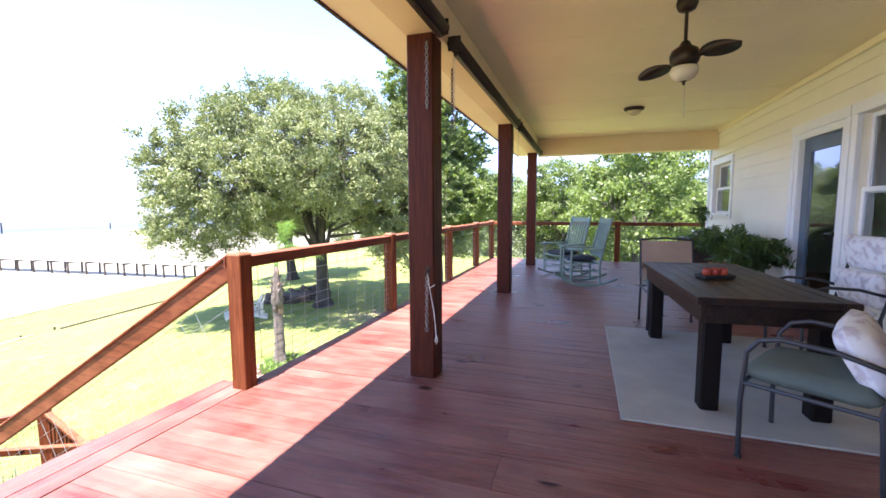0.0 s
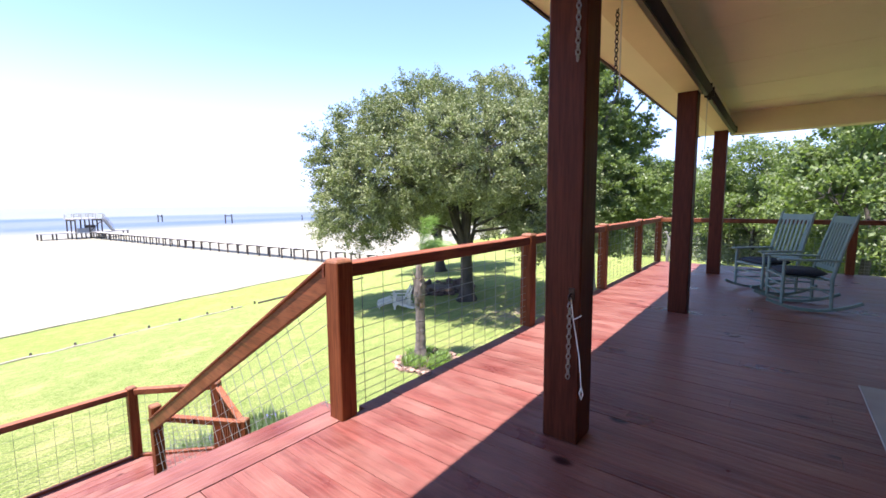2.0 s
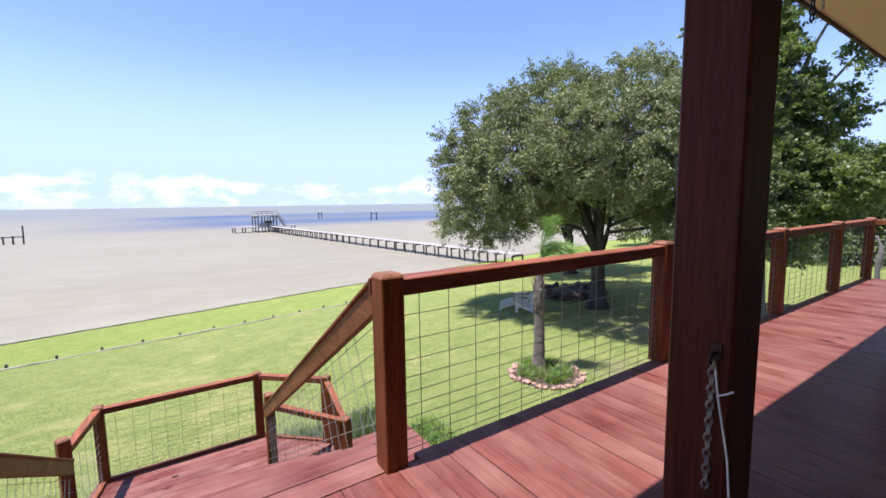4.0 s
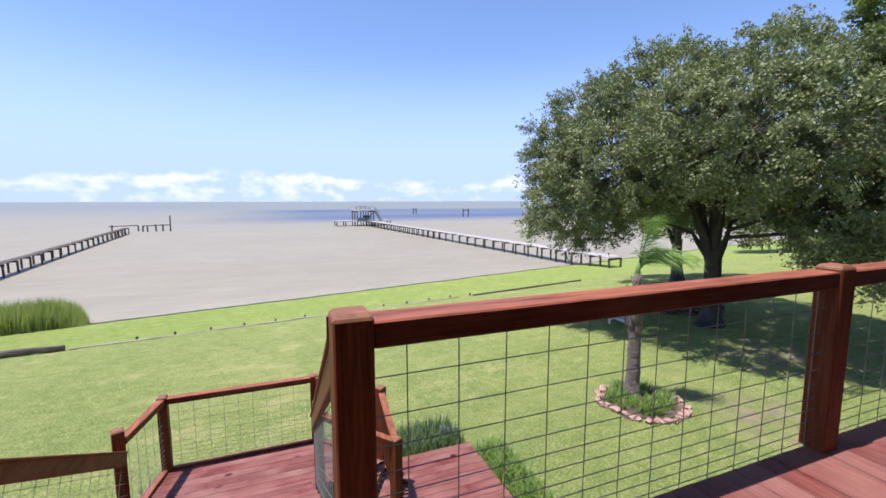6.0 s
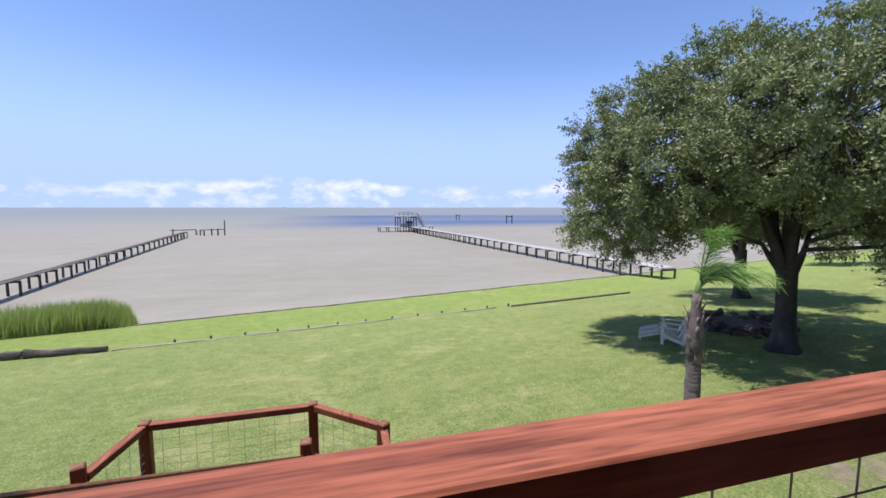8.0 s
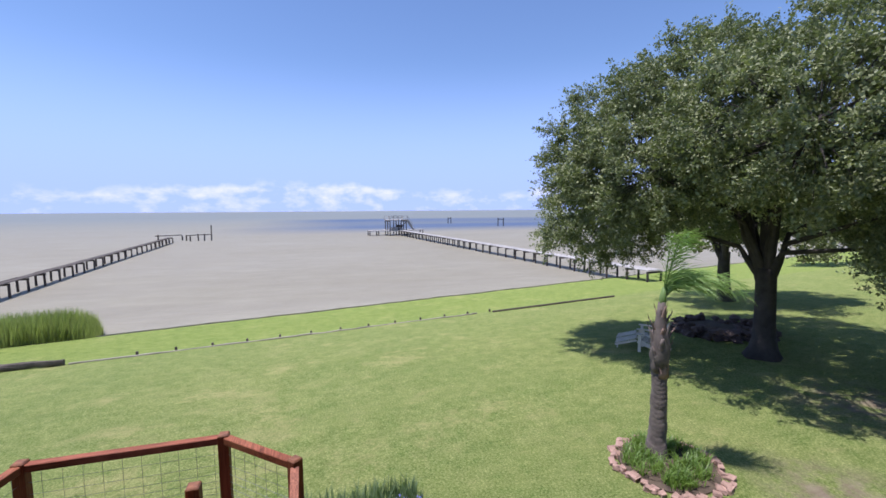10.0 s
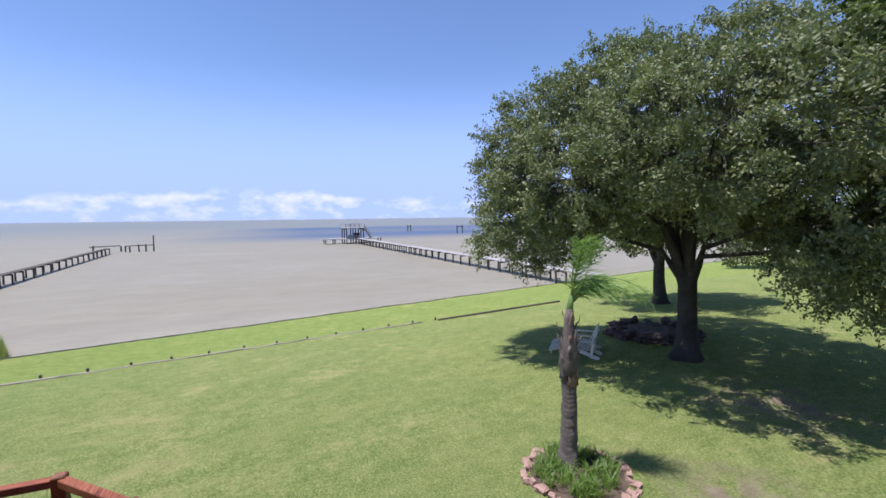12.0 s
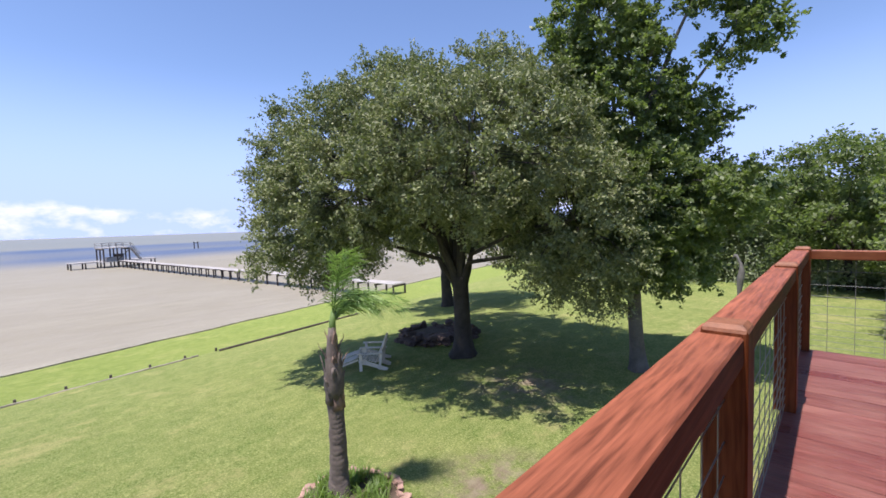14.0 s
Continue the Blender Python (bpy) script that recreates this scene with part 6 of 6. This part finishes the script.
def shore():
    nrg = np.random.default_rng(15)
    n = 15000
    y = -6.2 - np.abs(nrg.normal(2.5, 3.0, n))
    u = nrg.uniform(-2.6, 0.0, n) * np.clip((-5.6 - y) / 1.6, 0.15, 1)
    x = u - 27.6 - 0.2 * y
    hump = 0.55 * np.clip((y + 8.0) / 2.0, 0, 1) ** 2 + 0.25 * (np.abs(u + 1.2) / 1.4) ** 2
    roots = np.stack((x, y, -5.05 - hump), 1)
    tagged(put("reeds", blade_mesh("reeds", roots, 1.4 * (0.5 + 0.5 * np.clip((-6.0 - y) / 1.8, 0, 1) ** 0.6), 0.026, 0.25, nrg), reed_leaf), "bright green salt reeds at the water's edge", "reeds", kind="stuff")
    bm = bmesh.new()
    ys = np.arange(-60, 90, 0.6)
    rows = []
    for y in ys:
        x = -0.28 * 1.02 - 27.6 - 0.2 * y + 0.18 * noise.noise((0, y * 0.35, 0))
        rows.append([bm.verts.new((x + dx, y, z + 0.03 * noise.noise((y * 1.3, dx, 0)))) for dx, z in ((-0.1, -5.6), (-0.1, -4.92), (0.08, -4.88), (0.08, -5.6))])
    for a, b in zip(rows, rows[1:]):
        for k in range(3):
            bm.faces.new((a[k], a[k + 1], b[k + 1], b[k]))
    tagged(part("bulkhead", bm, edge_wood), "low weathered timber bulkhead along the shore", "bulkhead", kind="structure")
    rng = random.Random(2)
    e = tagged(new("timber_edging"), "low weathered timber edging with short stakes on lawn", "edging")
    def line(y):
        return -21.25 - 0.115 * (y + 2.5) if y > -4.8 else -20.95
    y = -4.7
    while y < 12.9:
        y1 = min(y + 3.4, 12.95)
        a, b = Vector((line(y), y, ground_z(line(y), y) + 0.03)), Vector((line(y1), y1, ground_z(line(y1), y1) + 0.03))
        bm = bmesh.new()
        tube(bm, [a.lerp(b, s / 5) + Vector((rng.uniform(-0.05, 0.05), 0, rng.uniform(-0.025, 0.01))) for s in range(6)], [rng.uniform(0.03, 0.045) for _ in range(6)], 6)
        part("timber", bm, edge_wood, e)
        y = y1
    for k in range(13):
        y = -2.55 + k * 1.36 * (1 if k < 11 else 1.0)
        x = line(y) - 0.1
        bm = bmesh.new()
        g = ground_z(x, y)
        box(bm, x - 0.042, x + 0.042, y - 0.042, y + 0.042, g - 0.1, g + 0.17, 0.01)
        part("stake", bm, old_log, e)
    k2 = tagged(new("timber_kerb"), "dark timber kerb lying along the lawn", "edging")
    ys = (13.8, 16.5, 19.5, 22.6)
    for a, b in zip(ys, ys[1:]):
        xa, xb = -22.85 - 0.13 * (a - 13.8), -22.85 - 0.13 * (b - 13.8)
        bm = bmesh.new()
        tube(bm, ((xa, a, ground_z(xa, a) + 0.05), (xb, b, ground_z(xb, b) + 0.05)), 0.06, 7)
        part("timber", bm, old_log, k2)
    for a, b in ((-4.85, -7.6), (-7.65, -10.6)):
        bm = bmesh.new()
        ps = []
        for s in range(7):
            y = a + (b - a) * s / 6
            x = -20.85 + 0.02 * y + rng.uniform(-0.03, 0.03)
            ps.append((x, y, ground_z(x, y) + 0.13 + rng.uniform(-0.02, 0.03)))
        tube(bm, ps, [0.15 + rng.uniform(-0.05, 0.03) for _ in ps], 12)
        for v in bm.verts:
            v.co += Vector((0.4, 0.0, 1.0)) * 0.09 * noise.noise(Vector((v.co.x * 6, v.co.y * 1.2, v.co.z * 6)))
        tagged(part("log", bm, old_log), "rotting grey log lying across the lawn", "log", "lawn logs")


def pier(name, label, start, end, deck_z, width, bays, broken=False, seed=1):
    rng = random.Random(seed)
    p = tagged(new(name), label, "pier")
    a, b = Vector((*start, deck_z)), Vector((*end, deck_z))
    d = (b - a).normalized()
    s = Vector((-d.y, d.x, 0))
    for k in range(bays + 1):
        c = a.lerp(b, k / bays)
        for g in (-1, 1):
            q = c + s * g * width * 0.42
            lean = Vector((rng.uniform(-0.06, 0.06), rng.uniform(-0.06, 0.06), 0))
            bm = bmesh.new()
            tube(bm, (q + Vector((0, 0, -3.2)), q + lean + Vector((0, 0, -0.12))), (0.1, 0.09), 8)
            part("pile", bm, pile_wood, p)
        bm = bmesh.new()
        beam(bm, c - s * width * 0.5 + Vector((0, 0, -0.16)), c + s * width * 0.5 + Vector((0, 0, -0.16)), 0.12, 0.16)
        part("cross_beam", bm, pile_wood, p)
        if k < bays:
            e = a.lerp(b, (k + 1) / bays)
            n = 5
            for j in range(n):
                bm = bmesh.new()
                o = s * (-width / 2 + width * (j + 0.5) / n)
                beam(bm, c + o + Vector((0, 0, rng.uniform(-0.02, 0.02))), e + o + Vector((0, 0, rng.uniform(-0.02, 0.02))), width / n * 0.93, 0.05)
                part("deck_board", bm, old_log if broken else pier_wood, p)
    return p


def bay_things():
    pier("pier", "long weathered timber pier leading out to boat house", (-29.6, 30.9), (-106.0, 24.6), -3.7, 1.5, 33, seed=2)
    h = thing("boat_house", "open pier-end boat house with upper deck, stair and lift", "boat house", (-109.0, 24.0, 0), 5)
    fz, rz = -3.7, -1.25
    part("platform", boxed(-3.0, 3.0, -3.1, 3.4, fz - 0.15, fz), pier_wood, h)
    part("platform", boxed(-1.2, 1.5, -7.6, -3.1, fz - 0.15, fz), pier_wood, h)
    part("platform", boxed(-1.2, 1.5, 3.4, 6.6, fz - 0.15, fz), pier_wood, h)
    for x in (-2.2, 0.2, 2.6):
        for y in (-2.6, -0.4, 1.6):
            bm = bmesh.new()
            tube(bm, ((x, y, -7), (x, y, rz)), 0.13, 8)
            part("pile", bm, pile_wood, h)
    for x in (-1.0, 1.3):
        for y in (-7.4, -5.2, 3.2, 6.4):
            bm = bmesh.new()
            tube(bm, ((x, y, -7), (x, y, fz - 0.1)), 0.13, 8)
            part("pile", bm, pile_wood, h)
    part("upper_deck", boxed(-2.5, 2.9, -2.9, 1.9, rz, rz + 0.22), pier_wood, h)
    for x in (-2.4, 2.8):
        for k in range(5):
            y = -2.8 + k * 1.15
            part("rail_post", boxed(x - 0.05, x + 0.05, y - 0.05, y + 0.05, rz + 0.22, rz + 1.05), pier_wood, h)
        for z in (0.62, 1.05):
            part("rail", boxed(x - 0.05, x + 0.05, -2.85, 1.85, rz + z, rz + z + 0.07), pier_wood, h)
    for y in (-2.8, 1.8):
        part("rail", boxed(-2.34, 2.74, y - 0.05, y + 0.05, rz + 1.05, rz + 1.12), pier_wood, h)
    for x in (1.9, 2.9):
        bm = bmesh.new()
        beam(bm, (x, 1.9, rz + 0.1), (x, 3.5, fz + 0.05), 0.08, 0.3)
        part("stair_stringer", bm, pier_wood, h)
        bm = bmesh.new()
        beam(bm, (x, 1.9, rz + 1.05), (x, 3.5, fz + 1.0), 0.07, 0.08)
        part("stair_rail", bm, pier_wood, h)
    for k in range(11):
        u = (k + 0.5) / 11
        part("stair_tread", boxed(1.95, 2.85, 1.9 + 1.6 * u - 0.13, 1.9 + 1.6 * u + 0.13, rz + (fz - rz) * u, rz + (fz - rz) * u + 0.05), pier_wood, h)
    part("cross_beam", boxed(-2.3, 2.7, -2.68, -2.52, rz - 0.3, rz - 0.02), pile_wood, h)
    part("cross_beam", boxed(-2.3, 2.7, 1.52, 1.68, rz - 0.3, rz - 0.02), pile_wood, h)
    part("bench", boxed(0.6, 1.3, -1.9, 0.9, fz, fz + 0.75, 0.03), pier_wood, h)
    part("locker", boxed(-1.2, 0.1, -0.1, 1.3, fz, fz + 1.25, 0.03), pile_wood, h)
    bm = bmesh.new()
    beam(bm, (2.65, -0.4, fz + 0.1), (2.65, 1.6, rz - 0.3), 0.12, 0.12)
    part("brace", bm, pile_wood, h)
    pier("old_pier", "old storm-damaged timber pier with broken end", (-24.0, -16.2), (-99.0, -24.2), -3.85, 0.81, 27, True, seed=5)
    r = tagged(new("pier_remains"), "bare leaning piles of a broken pier head", "pier")
    rng = random.Random(8)
    for k in range(4, 13):
        x, y = -103 - rng.uniform(0, 4), -33 + k * 1.25
        if 5 <= k <= 6:
            continue
        top = -3.6 + rng.uniform(-0.4, 0.1)
        bm = bmesh.new()
        tube(bm, ((x, y, -7), (x + rng.uniform(-0.1, 0.1), y + rng.uniform(-0.15, 0.15), top)), 0.14, 8)
        part("pile", bm, pile_wood, r)
    bm = bmesh.new()
    tube(bm, ((-104, -17.9, -7), (-104, -17.8, -1.7)), 0.12, 8)
    part("tall_pile", bm, pile_wood, r)
    for y0, y1 in ((-28.3, -23.5), (-22.5, -18)):
        bm = bmesh.new()
        beam(bm, (-103.5, y0, -3.75), (-104, y1, -3.65), 0.5, 0.15)
        part("cap_beam", bm, pile_wood, r)
    for x, y, w, top in ((-150, 71, 2.2, -1.9), (-190, 63, 1.4, -2.2), (-150, 100, 0.0, -2.9)):
        s = tagged(new("channel_marker"), "dark timber channel marker standing in the bay", "marker", "channel markers")
        for o in ((-w / 2, w / 2) if w else (0,)):
            bm = bmesh.new()
            tube(bm, ((x, y + o, -8), (x, y + o, top)), 0.2, 8)
            part("pile", bm, pile_wood, s)
        if w:
            bm = bmesh.new()
            beam(bm, (x, y - w / 2, top - 0.5), (x, y + w / 2, top - 0.5), 0.2, 0.25)
            part("cross_beam", bm, pile_wood, s)


def heron():
    bm = bmesh.new()
    tube(bm, ((0, 0, 0), (0.02, 0, 0.6), (-0.03, 0.05, 1.2), (0.05, 0, 1.7), (0.12, 0, 2.1), (0.05, 0, 2.45), (-0.12, 0, 2.68), (-0.2, 0, 2.82), (-0.33, 0, 2.84), (-0.55, 0, 2.72)), (0.3, 0.2, 0.17, 0.26, 0.24, 0.12, 0.09, 0.1, 0.08, 0.02), 10)
    for v in bm.verts:
        v.co += Vector((1, 0.6, 0.4)) * 0.06 * noise.noise(v.co * 4)
    ob = tagged(part("carved_stump", bm, grey_stone, smooth=True), "tall grey weathered tree stump carving on lawn", "carving")
    ob.matrix_basis = Matrix.Translation((-4.6, 28.3, -3.03)) @ Matrix.Diagonal((0.5, 0.5, 0.92, 1))


trees()
shrubs()
palm()
adirondack((-12.5, 14.9, ground_z(-12.5, 14.9) - 0.01), 40, "weathered white adirondack chair with leg rest on lawn")
adirondack((-13.1, 15.42, ground_z(-13.1, 15.42) - 0.01), 43, "second white adirondack chair in oak shade")
rock_bed()
flower_bed()
shore()
bay_things()
heron()
siding()
landing_planks()
platform_planks()
deck_planks()
